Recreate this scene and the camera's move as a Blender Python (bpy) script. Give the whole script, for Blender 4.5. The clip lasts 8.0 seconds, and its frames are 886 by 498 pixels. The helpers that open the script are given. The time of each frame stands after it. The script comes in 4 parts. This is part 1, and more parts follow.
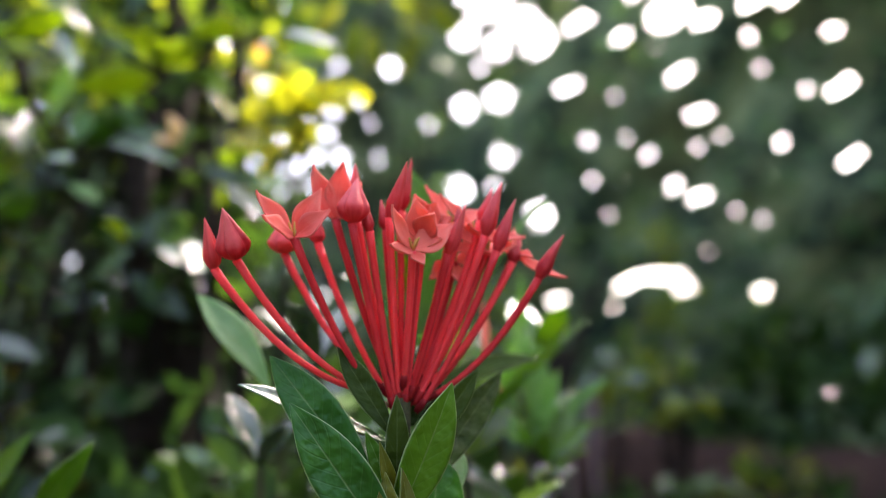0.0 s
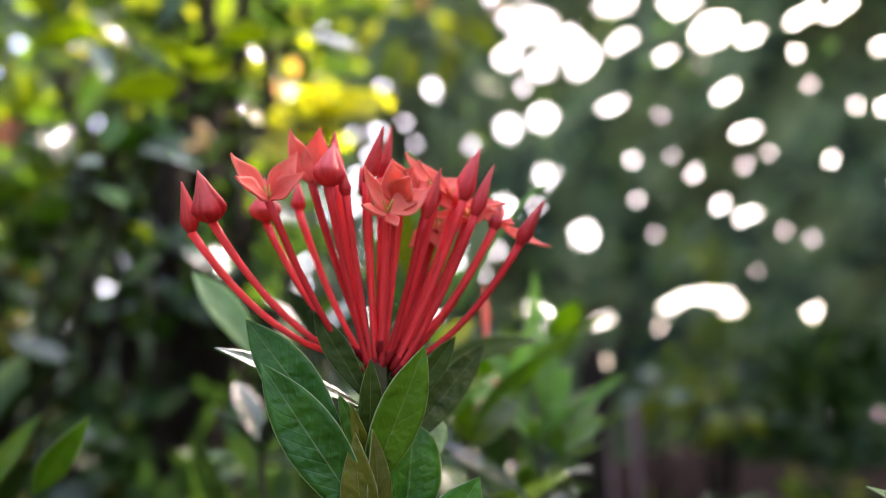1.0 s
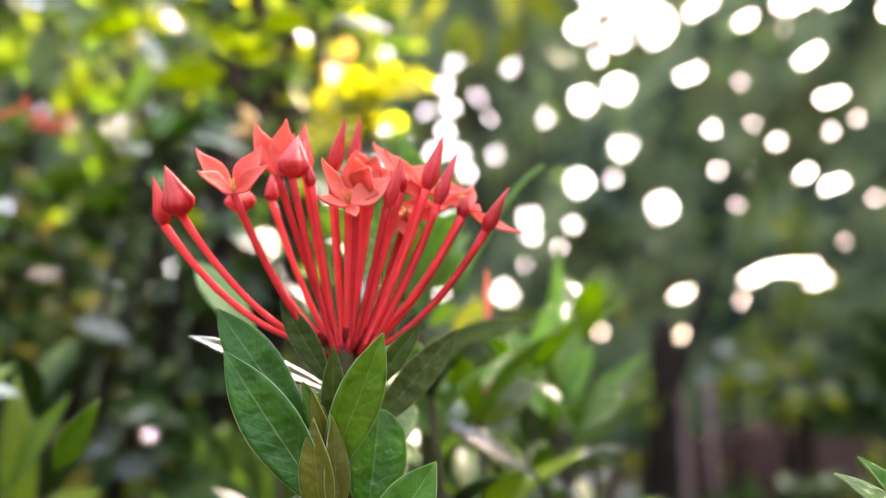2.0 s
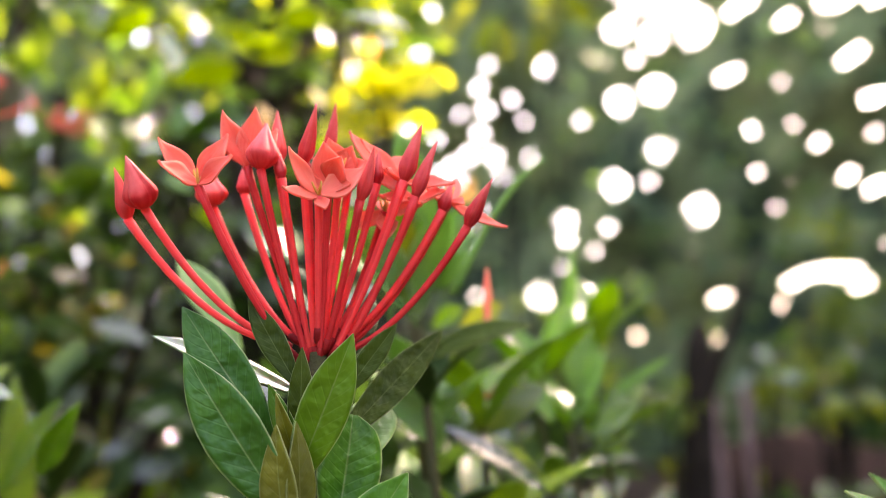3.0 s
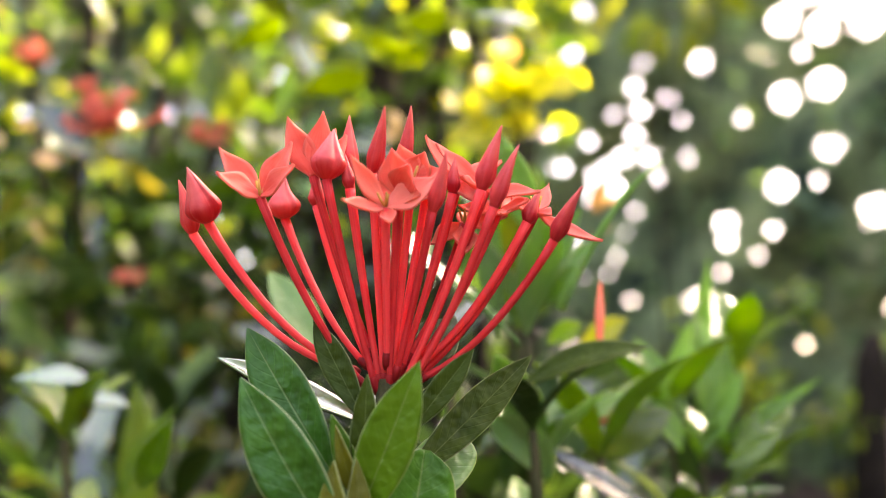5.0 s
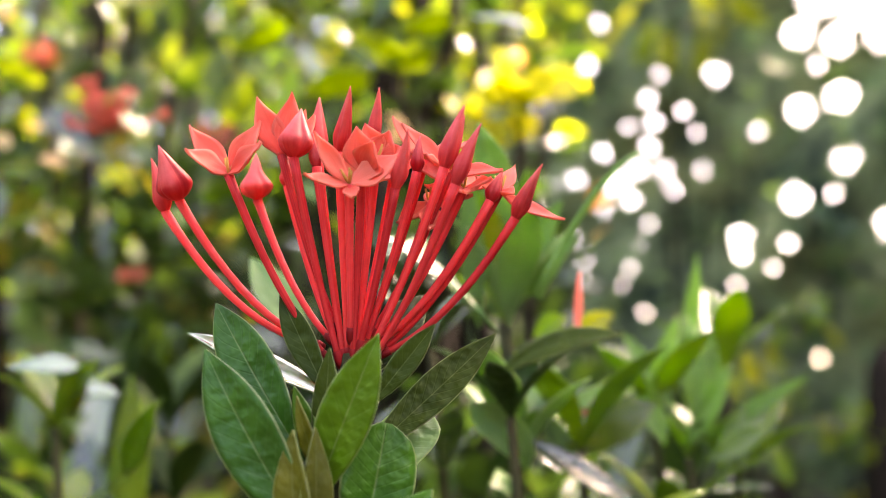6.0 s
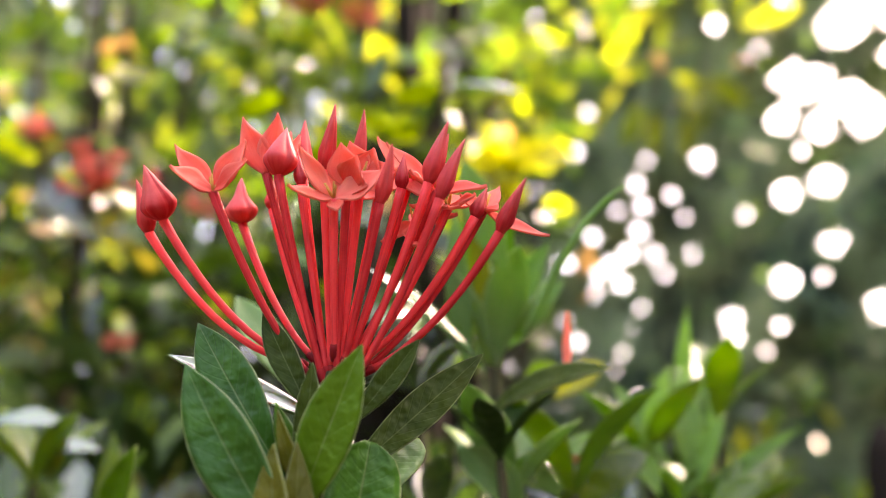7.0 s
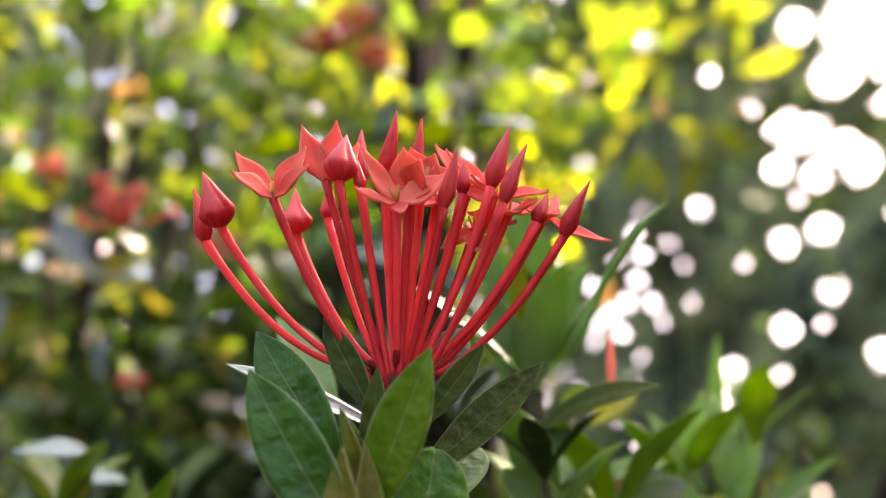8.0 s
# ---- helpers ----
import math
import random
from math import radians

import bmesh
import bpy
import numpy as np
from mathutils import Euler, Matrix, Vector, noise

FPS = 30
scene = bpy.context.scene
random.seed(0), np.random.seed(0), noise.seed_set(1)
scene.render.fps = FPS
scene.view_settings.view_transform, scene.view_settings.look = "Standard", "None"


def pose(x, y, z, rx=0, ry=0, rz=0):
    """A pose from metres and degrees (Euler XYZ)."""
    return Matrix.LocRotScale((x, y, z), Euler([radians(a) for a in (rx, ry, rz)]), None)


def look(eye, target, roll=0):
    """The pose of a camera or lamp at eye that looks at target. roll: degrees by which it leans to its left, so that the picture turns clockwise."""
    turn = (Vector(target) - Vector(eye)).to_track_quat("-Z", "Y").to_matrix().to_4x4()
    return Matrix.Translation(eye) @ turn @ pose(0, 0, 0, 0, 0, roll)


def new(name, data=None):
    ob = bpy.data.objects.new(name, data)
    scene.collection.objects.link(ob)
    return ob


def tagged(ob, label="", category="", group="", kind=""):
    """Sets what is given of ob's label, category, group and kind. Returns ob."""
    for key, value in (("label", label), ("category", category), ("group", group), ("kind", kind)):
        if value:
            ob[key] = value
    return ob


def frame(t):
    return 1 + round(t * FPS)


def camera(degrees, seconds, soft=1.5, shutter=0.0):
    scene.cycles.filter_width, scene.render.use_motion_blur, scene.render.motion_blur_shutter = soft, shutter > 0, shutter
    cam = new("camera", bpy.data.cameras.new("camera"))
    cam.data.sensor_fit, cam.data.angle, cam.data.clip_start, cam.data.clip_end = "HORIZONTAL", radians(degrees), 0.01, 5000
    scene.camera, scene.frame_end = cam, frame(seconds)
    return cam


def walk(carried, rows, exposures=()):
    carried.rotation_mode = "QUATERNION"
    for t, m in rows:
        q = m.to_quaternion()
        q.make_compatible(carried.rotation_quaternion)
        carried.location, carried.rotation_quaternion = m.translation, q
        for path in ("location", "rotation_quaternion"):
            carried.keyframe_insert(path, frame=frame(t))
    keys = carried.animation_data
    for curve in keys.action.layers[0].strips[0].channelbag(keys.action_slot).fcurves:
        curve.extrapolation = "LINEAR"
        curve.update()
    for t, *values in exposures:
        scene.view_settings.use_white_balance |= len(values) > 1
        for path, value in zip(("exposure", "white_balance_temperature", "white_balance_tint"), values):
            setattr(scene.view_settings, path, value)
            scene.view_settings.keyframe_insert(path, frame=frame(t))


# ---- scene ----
# The camera: a phone held about 18 cm from the flower head and carried slowly round it.
cam = camera(52.0, 8.0, soft=0.8)
cam.data.dof.use_dof = True
cam.data.dof.focus_distance = 0.178
cam.data.dof.aperture_fstop = 8.0
cam.data.dof.aperture_blades = 0
ROWS = [
    (0, 0.0293, 0.0009, 0.5456, 7.83, 4.81, -0.45),
    (0.5, 0.0332, 0.0035, 0.5361, 9.11, 6.48, -0.63),
    (1, 0.0438, 0.0056, 0.5331, 10.80, 6.27, -0.25),
    (1.5, 0.0585, 0.0022, 0.5344, 14.52, 5.66, -0.45),
    (2, 0.0695, 0.0088, 0.5355, 15.97, 4.72, -0.64),
    (2.2, 0.0735, 0.0111, 0.5345, 16.97, 4.50, -0.29),
    (3.3, 0.0775, 0.0329, 0.5354, 19.29, 5.21, -0.38),
    (3.5, 0.0767, 0.0385, 0.5377, 20.49, 5.27, -0.23),
    (4, 0.0762, 0.0492, 0.5456, 24.19, 5.24, 0.02),
    (4.5, 0.0803, 0.0479, 0.5455, 27.59, 5.35, 0.45),
    (4.7, 0.0823, 0.0492, 0.5418, 27.89, 5.11, 0.47),
    (5.8, 0.0899, 0.0493, 0.5360, 29.04, 5.52, 0.64),
    (6, 0.0936, 0.0520, 0.5323, 29.16, 5.92, 0.93),
    (6.5, 0.0942, 0.0538, 0.5260, 29.13, 9.92, 0.63),
    (7, 0.0936, 0.0552, 0.5188, 28.71, 11.48, 0.57),
    (7.5, 0.0871, 0.0542, 0.5127, 28.96, 12.95, 0.47),
    (8, 0.0810, 0.0521, 0.5104, 28.48, 14.73, 0.30),
]
EXPOSURES = [(0.0, 3.12, 6600, 22), (1.0, 3.20, 6950, 25), (2.0, 3.86, 7650, 29), (3.5, 3.84, 7950, 28), (6.0, 3.80, 8250, 29), (7.0, 3.58, 8100, 30), (7.5, 3.52, 7900, 31), (8.0, 3.30, 7850, 33)]
walk(cam, [(t, pose(x, y, z, 90 + pitch, 0, yaw) @ pose(0, 0, 0, 0, 0, roll)) for t, x, y, z, yaw, pitch, roll in ROWS], EXPOSURES)

# ---- daylight ----
SUN_AZ, SUN_EL = radians(-24), radians(44)  # azimuth to the left of +y
world = bpy.data.worlds.new("sky")
scene.world = world
world.use_nodes = True
wn = world.node_tree.nodes
sky = wn.new("ShaderNodeTexSky")
sky.sky_type = "NISHITA"
sky.sun_disc = False
sky.sun_elevation = SUN_EL
sky.sun_rotation = -SUN_AZ
sky.air_density, sky.dust_density, sky.ozone_density = 1.0, 4.5, 0.5
lowered, facing_out = wn.new("ShaderNodeVectorMath"), wn.new("ShaderNodeTexCoord")  # the horizon lies below the garden
lowered.operation, lowered.inputs[1].default_value = "ADD", (0, 0, 0.10)
world.node_tree.links.new(facing_out.outputs["Generated"], lowered.inputs[0])
world.node_tree.links.new(lowered.outputs[0], sky.inputs["Vector"])
world.node_tree.links.new(sky.outputs[0], wn["Background"].inputs[0])
wn["Background"].inputs[1].default_value = 0.15

sun = new("sun", bpy.data.lights.new("sun", "SUN"))
sun.data.energy, sun.data.angle, sun.data.color = 3.0, radians(0.6), (1.0, 0.93, 0.8)
to_sun = Vector((-math.sin(SUN_AZ) * math.cos(SUN_EL), math.cos(SUN_AZ) * math.cos(SUN_EL), math.sin(SUN_EL)))
sun.matrix_world = look(to_sun * 30, (0, 0, 0))


# ---- materials ----
def node_material(name):
    m = bpy.data.materials.new(name)
    m.use_nodes = True
    return m, m.node_tree.nodes, m.node_tree.links, m.node_tree.nodes["Principled BSDF"]


def ramp(nodes, stops):
    r = nodes.new("ShaderNodeValToRGB")
    while len(r.color_ramp.elements) < len(stops):
        r.color_ramp.elements.new(0.5)
    for e, (p, c) in zip(r.color_ramp.elements, stops):
        e.position, e.color = p, (*c, 1)
    return r


def leaf_material(name, dark, mid, light, gloss=0.32, through_light=0.35, tint=(1.0, 1.0, 0.5), veins=0.0, spec=0.5, coat=0.0, relief=1.0):
    """A leaf: colour varies from leaf to leaf and in blotches; light shines through it."""
    m, n, l, p = node_material(name)
    geo, info = n.new("ShaderNodeNewGeometry"), n.new("ShaderNodeObjectInfo")
    add = n.new("ShaderNodeMath")
    add.operation = "ADD"
    l.new(geo.outputs["Random Per Island"], add.inputs[0])
    l.new(info.outputs["Random"], add.inputs[1])
    fr = n.new("ShaderNodeMath")
    fr.operation = "FRACT"
    l.new(add.outputs[0], fr.inputs[0])
    tex, coord = n.new("ShaderNodeTexNoise"), n.new("ShaderNodeTexCoord")
    tex.inputs["Scale"].default_value, tex.inputs["Detail"].default_value = 130, 6
    l.new(coord.outputs["Object"], tex.inputs["Vector"])
    mix = n.new("ShaderNodeMath")
    mix.operation = "MULTIPLY_ADD"
    mix.inputs[1].default_value = 0.8
    l.new(tex.outputs["Fac"], mix.inputs[0])
    sc = n.new("ShaderNodeMath")
    sc.operation = "MULTIPLY"
    sc.inputs[1].default_value = 0.5
    l.new(fr.outputs[0], sc.inputs[0])
    l.new(sc.outputs[0], mix.inputs[2])
    r = ramp(n, [(0.1, dark), (0.55, mid), (0.95, light)])
    l.new(mix.outputs[0], r.inputs[0])
    colour = r.outputs[0]
    bump = n.new("ShaderNodeBump")
    bump.inputs["Strength"].default_value, bump.inputs["Distance"].default_value = 0.45, 0.0006
    broad = n.new("ShaderNodeTexNoise")
    broad.inputs["Scale"].default_value, broad.inputs["Detail"].default_value = 260, 2
    l.new(coord.outputs["Object"], broad.inputs["Vector"])
    swell = n.new("ShaderNodeBump")
    swell.inputs["Strength"].default_value, swell.inputs["Distance"].default_value = 0.7 * relief, 0.0016
    l.new(broad.outputs["Fac"], swell.inputs["Height"])
    l.new(swell.outputs[0], bump.inputs["Normal"])
    l.new(tex.outputs["Fac"], bump.inputs["Height"])
    if veins:
        uv, sep = n.new("ShaderNodeUVMap"), n.new("ShaderNodeSeparateXYZ")
        l.new(uv.outputs[0], sep.inputs[0])

        def op(kind, a, b=0.0, c=0.0):
            k = n.new("ShaderNodeMath")
            k.operation = kind
            for i, v in enumerate((a, b, c)):
                if isinstance(v, float):
                    k.inputs[i].default_value = v
                else:
                    l.new(v, k.inputs[i])
            return k.outputs[0]

        side = op("ABSOLUTE", op("SUBTRACT", sep.outputs[0], 0.5))
        midrib = op("SUBTRACT", 1.0, op("SMOOTH_MIN", op("MULTIPLY", side, 38.0), 1.0, 0.3))
        wobble = op("MULTIPLY", tex.outputs["Fac"], 0.35)
        stripes = op("SINE", op("ADD", op("MULTIPLY", op("SUBTRACT", sep.outputs[1], op("MULTIPLY", side, 0.35)), 75.0), op("MULTIPLY", wobble, 6.0)))
        lateral = op("POWER", op("MAXIMUM", stripes, 0.0), 9.0)
        # Backlight along the leaf's edge is painted as this pale line.
        rim = op("MAXIMUM", op("MULTIPLY", op("SUBTRACT", side, 0.470), 36.0), 0.0)
        pale = op("MINIMUM", op("ADD", op("ADD", op("MULTIPLY", midrib, 0.34), op("MULTIPLY", lateral, 0.035)), rim), 0.85)
        blend = n.new("ShaderNodeMix")
        blend.data_type = "RGBA"
        l.new(op("MULTIPLY", pale, float(veins)), blend.inputs["Factor"])
        l.new(colour, blend.inputs["A"])
        blend.inputs["B"].default_value = (0.36, 0.42, 0.20, 1)
        colour = blend.outputs["Result"]
        ridge = n.new("ShaderNodeBump")
        ridge.inputs["Strength"].default_value, ridge.inputs["Distance"].default_value = 0.35, 0.0005
        l.new(op("ADD", op("MULTIPLY", midrib, -1.0), op("MULTIPLY", lateral, -0.30)), ridge.inputs["Height"])
        l.new(bump.outputs[0], ridge.inputs["Normal"])
        bump = ridge
        cell, quilt = n.new("ShaderNodeTexVoronoi"), n.new("ShaderNodeBump")
        cell.feature = "SMOOTH_F1"
        cell.inputs["Scale"].default_value = 520
        l.new(coord.outputs["Object"], cell.inputs["Vector"])
        quilt.inputs["Strength"].default_value, quilt.inputs["Distance"].default_value = 0.5, 0.0007
        quilt.invert = True
        l.new(cell.outputs["Distance"], quilt.inputs["Height"])
        l.new(ridge.outputs[0], quilt.inputs["Normal"])
        bump = quilt
        wax = n.new("ShaderNodeTexNoise")
        wax.inputs["Scale"].default_value, wax.inputs["Detail"].default_value = 85, 3
        l.new(coord.outputs["Object"], wax.inputs["Vector"])
        l.new(op("ADD", float(gloss) - 0.12, op("MULTIPLY", wax.outputs["Fac"], 0.30)), p.inputs["Roughness"])
    l.new(colour, p.inputs["Base Color"])
    l.new(bump.outputs[0], p.inputs["Normal"])
    if not veins:
        p.inputs["Roughness"].default_value = gloss
    p.inputs["Specular IOR Level"].default_value = spec
    p.inputs["Coat Weight"].default_value, p.inputs["Coat Roughness"].default_value = coat, 0.07
    trans, shader = n.new("ShaderNodeBsdfTranslucent"), n.new("ShaderNodeMixShader")
    gain = n.new("ShaderNodeMix")
    gain.data_type, gain.blend_type = "RGBA", "MULTIPLY"
    gain.inputs["Factor"].default_value = 1.0
    l.new(colour, gain.inputs["A"])
    gain.inputs["B"].default_value = (*[v * 2.2 for v in tint], 1)
    l.new(gain.outputs["Result"], trans.inputs["Color"])
    shader.inputs[0].default_value = through_light
    l.new(p.outputs[0], shader.inputs[1])
    l.new(trans.outputs[0], shader.inputs[2])
    l.new(shader.outputs[0], n["Material Output"].inputs["Surface"])
    return m


def petal_material(name, low, high, rough=0.62, see=0.2, spec=0.12, rim=0.0, streak=0.5, blush=None):
    """Petals, buds and tubes: tone varies from piece to piece and in lengthwise streaks; rim: how pale a petal's edge
    is;
    blush: the pinker colour towards the tip, with sky sheen painted in."""
    m, n, l, p = node_material(name)
    tex, fine, coord, info = n.new("ShaderNodeTexNoise"), n.new("ShaderNodeTexNoise"), n.new("ShaderNodeTexCoord"), n.new("ShaderNodeObjectInfo")
    tex.inputs["Scale"].default_value, tex.inputs["Detail"].default_value = 260, 4
    fine.inputs["Scale"].default_value, fine.inputs["Detail"].default_value = 1500, 4
    for k in (tex, fine):
        l.new(coord.outputs["Object"], k.inputs["Vector"])

    def op(kind, a, b=0.0, c=0.0):
        k = n.new("ShaderNodeMath")
        k.operation = kind
        for i, v in enumerate((a, b, c)):
            if isinstance(v, float):
                k.inputs[i].default_value = v
            else:
                l.new(v, k.inputs[i])
        return k.outputs[0]

    uv, stretch, lines = n.new("ShaderNodeUVMap"), n.new("ShaderNodeMapping"), n.new("ShaderNodeTexNoise")
    l.new(uv.outputs[0], stretch.inputs["Vector"])
    stretch.inputs["Scale"].default_value = (13, 0.8, 1)
    shift = n.new("ShaderNodeCombineXYZ")
    l.new(op("MULTIPLY", info.outputs["Random"], 50.0), shift.inputs[1])
    l.new(shift.outputs[0], stretch.inputs["Location"])
    l.new(stretch.outputs[0], lines.inputs["Vector"])
    lines.inputs["Scale"].default_value, lines.inputs["Detail"].default_value = 1.6, 4
    tone = op("ADD", op("MULTIPLY", info.outputs["Random"], 0.7), op("MULTIPLY", tex.outputs["Fac"], 0.35))
    tone = op("ADD", tone, op("MULTIPLY", op("SUBTRACT", lines.outputs["Fac"], 0.42), float(streak) * 2.0))
    r = ramp(n, [(0.2, low), (0.95, high)])
    l.new(tone, r.inputs[0])
    colour = r.outputs[0]
    if rim:
        sep = n.new("ShaderNodeSeparateXYZ")
        l.new(uv.outputs[0], sep.inputs[0])
        edge = op("MINIMUM", op("MAXIMUM", op("MULTIPLY", op("SUBTRACT", op("ABSOLUTE", op("SUBTRACT", sep.outputs[0], 0.5)), 0.36), 7.0), 0.0), 1.0)
        blend = n.new("ShaderNodeMix")
        blend.data_type = "RGBA"
        l.new(op("MULTIPLY", edge, float(rim)), blend.inputs["Factor"])
        l.new(colour, blend.inputs["A"])
        blend.inputs["B"].default_value = (0.88, 0.30, 0.22, 1)
        colour = blend.outputs["Result"]
    if blush:
        along = n.new("ShaderNodeSeparateXYZ")
        l.new(uv.outputs[0], along.inputs[0])
        up = op("MINIMUM", op("MAXIMUM", op("ADD", op("MULTIPLY", op("SUBTRACT", along.outputs[1], 0.22), 1.5), op("SUBTRACT", tex.outputs["Fac"], 0.5)), 0.0), 1.0)
        tip_sheen = n.new("ShaderNodeMix")
        tip_sheen.data_type = "RGBA"
        l.new(op("MULTIPLY", up, 0.75), tip_sheen.inputs["Factor"])
        l.new(colour, tip_sheen.inputs["A"])
        tip_sheen.inputs["B"].default_value = (*blush, 1)
        colour = tip_sheen.outputs["Result"]
    l.new(colour, p.inputs["Base Color"])
    bump = n.new("ShaderNodeBump")
    bump.inputs["Strength"].default_value, bump.inputs["Distance"].default_value = 0.35, 0.00012
    l.new(op("ADD", op("MULTIPLY", fine.outputs["Fac"], 0.6), lines.outputs["Fac"]), bump.inputs["Height"])
    l.new(bump.outputs[0], p.inputs["Normal"])
    p.inputs["Roughness"].default_value = rough
    p.inputs["Specular IOR Level"].default_value = spec
    trans, shader = n.new("ShaderNodeBsdfTranslucent"), n.new("ShaderNodeMixShader")
    l.new(colour, trans.inputs["Color"])
    shader.inputs[0].default_value = see
    l.new(p.outputs[0], shader.inputs[1])
    l.new(trans.outputs[0], shader.inputs[2])
    l.new(shader.outputs[0], n["Material Output"].inputs["Surface"])
    return m


def rough_material(name, low, high, scale, rough=0.9, relief=0.01, spec=0.12, span=(0.3, 0.7), see=0.0):
    m, n, l, p = node_material(name)
    tex, fine, coord = n.new("ShaderNodeTexNoise"), n.new("ShaderNodeTexNoise"), n.new("ShaderNodeTexCoord")
    tex.inputs["Scale"].default_value, tex.inputs["Detail"].default_value = scale, 8
    fine.inputs["Scale"].default_value, fine.inputs["Detail"].default_value = scale * 9, 5
    both = n.new("ShaderNodeMix")
    both.inputs["Factor"].default_value = 0.4
    for k in (tex, fine):
        l.new(coord.outputs["Object"], k.inputs["Vector"])
    l.new(tex.outputs["Fac"], both.inputs["A"])
    l.new(fine.outputs["Fac"], both.inputs["B"])
    r = ramp(n, [(span[0], low), (span[1], high)])
    l.new(both.outputs["Result"], r.inputs[0])
    l.new(r.outputs[0], p.inputs["Base Color"])
    bump = n.new("ShaderNodeBump")
    bump.inputs["Distance"].default_value = relief
    l.new(both.outputs["Result"], bump.inputs["Height"])
    l.new(bump.outputs[0], p.inputs["Normal"])
    p.inputs["Roughness"].default_value = rough
    p.inputs["Specular IOR Level"].default_value = spec
    if see:
        trans, shader = n.new("ShaderNodeBsdfTranslucent"), n.new("ShaderNodeMixShader")
        l.new(r.outputs[0], trans.inputs["Color"])
        shader.inputs[0].default_value = see
        l.new(p.outputs[0], shader.inputs[1])
        l.new(trans.outputs[0], shader.inputs[2])
        l.new(shader.outputs[0], n["Material Output"].inputs["Surface"])
    return m


RED_BUD = petal_material("red_bud", (0.50, 0.016, 0.020), (0.84, 0.095, 0.085), rough=0.5, see=0.25, spec=0.25, streak=0.30, blush=(0.80, 0.22, 0.20))
RED_SPEAR = petal_material("red_spear", (0.36, 0.008, 0.012), (0.74, 0.055, 0.055), rough=0.5, see=0.2, spec=0.25, streak=0.30, blush=(0.74, 0.145, 0.130))
RED_PETAL = petal_material("red_petal", (0.74, 0.070, 0.046), (0.90, 0.22, 0.15), see=0.38, rim=0.5, streak=0.40, blush=(0.88, 0.27, 0.20))
RED_TUBE = petal_material("red_tube", (0.42, 0.006, 0.010), (0.95, 0.072, 0.070), rough=0.42, see=0.26, spec=0.20, streak=0.36)
RED_FAR = petal_material("red_far", (0.60, 0.13, 0.085), (0.85, 0.30, 0.20), see=0.50, spec=0.04)
CALYX = petal_material("calyx", (0.14, 0.005, 0.006), (0.28, 0.010, 0.010), see=0.05)
STAMEN = petal_material("stamen", (0.55, 0.3, 0.05), (0.7, 0.42, 0.12))
LEAF_FRONT = leaf_material("leaf_front", (0.008, 0.048, 0.004), (0.022, 0.104, 0.008), (0.060, 0.190, 0.014), 0.34, 0.30, veins=0.7, spec=0.24)
LEAF_FRESH = leaf_material("leaf_fresh", (0.024, 0.082, 0.003), (0.042, 0.125, 0.004), (0.08, 0.18, 0.006), 0.42, 0.3, veins=0.7, spec=0.20)
LEAF_DULL = leaf_material("leaf_dull", (0.010, 0.024, 0.003), (0.021, 0.040, 0.004), (0.042, 0.068, 0.007), 0.4, 0.2, veins=0.5, spec=0.09)
LEAF_SHINE = leaf_material("leaf_shine", (0.03, 0.09, 0.02), (0.045, 0.12, 0.025), (0.06, 0.15, 0.03), 0.16, 0.15, spec=1.0, coat=1.0, relief=0.25)
LEAF_GLINT = leaf_material("leaf_glint", (0.03, 0.07, 0.015), (0.05, 0.10, 0.02), (0.08, 0.14, 0.03), 0.09, 0.2, spec=1.0, coat=1.0, relief=1.3)
LEAF_OLIVE = leaf_material("leaf_olive", (0.055, 0.066, 0.006), (0.11, 0.115, 0.008), (0.22, 0.20, 0.012), 0.45, 0.35, veins=0.5, spec=0.25)
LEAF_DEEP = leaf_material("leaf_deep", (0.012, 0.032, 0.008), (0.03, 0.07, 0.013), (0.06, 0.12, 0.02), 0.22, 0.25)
# Glossy dark copy of the hedge leaf: shade goes into its base colour.
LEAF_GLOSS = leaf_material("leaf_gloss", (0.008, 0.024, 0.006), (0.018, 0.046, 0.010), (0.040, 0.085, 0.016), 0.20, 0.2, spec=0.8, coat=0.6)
# Two lit copies of the hedge leaf, with sunlight in the base colour.
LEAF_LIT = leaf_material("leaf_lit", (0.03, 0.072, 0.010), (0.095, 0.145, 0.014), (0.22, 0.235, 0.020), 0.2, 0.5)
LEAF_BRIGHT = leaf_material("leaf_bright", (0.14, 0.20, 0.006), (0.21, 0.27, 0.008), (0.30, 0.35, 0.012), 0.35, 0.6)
# Matt dark copy of the leaf, coloured to look shaded.
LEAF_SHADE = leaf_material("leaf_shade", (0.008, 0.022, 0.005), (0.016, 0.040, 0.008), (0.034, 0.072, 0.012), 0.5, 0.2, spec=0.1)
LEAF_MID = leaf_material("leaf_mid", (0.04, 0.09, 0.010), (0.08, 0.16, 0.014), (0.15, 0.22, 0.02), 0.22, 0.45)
LEAF_OLD = leaf_material("leaf_old", (0.05, 0.06, 0.010), (0.10, 0.10, 0.014), (0.19, 0.15, 0.02), 0.3, 0.4)
LEAF_SPRING = leaf_material("leaf_spring", (0.06, 0.16, 0.010), (0.10, 0.23, 0.014), (0.16, 0.30, 0.020), 0.35, 0.5, veins=0.5)
LEAF_TAN = leaf_material("leaf_tan", (0.40, 0.22, 0.07), (0.50, 0.33, 0.14), (0.55, 0.42, 0.2), 0.4, 0.4, tint=(1, 0.8, 0.5))
LEAF_PALE = leaf_material("leaf_pale", (0.09, 0.20, 0.06), (0.13, 0.25, 0.08), (0.17, 0.29, 0.11), 0.42, 0.45, veins=0.5, spec=0.35)
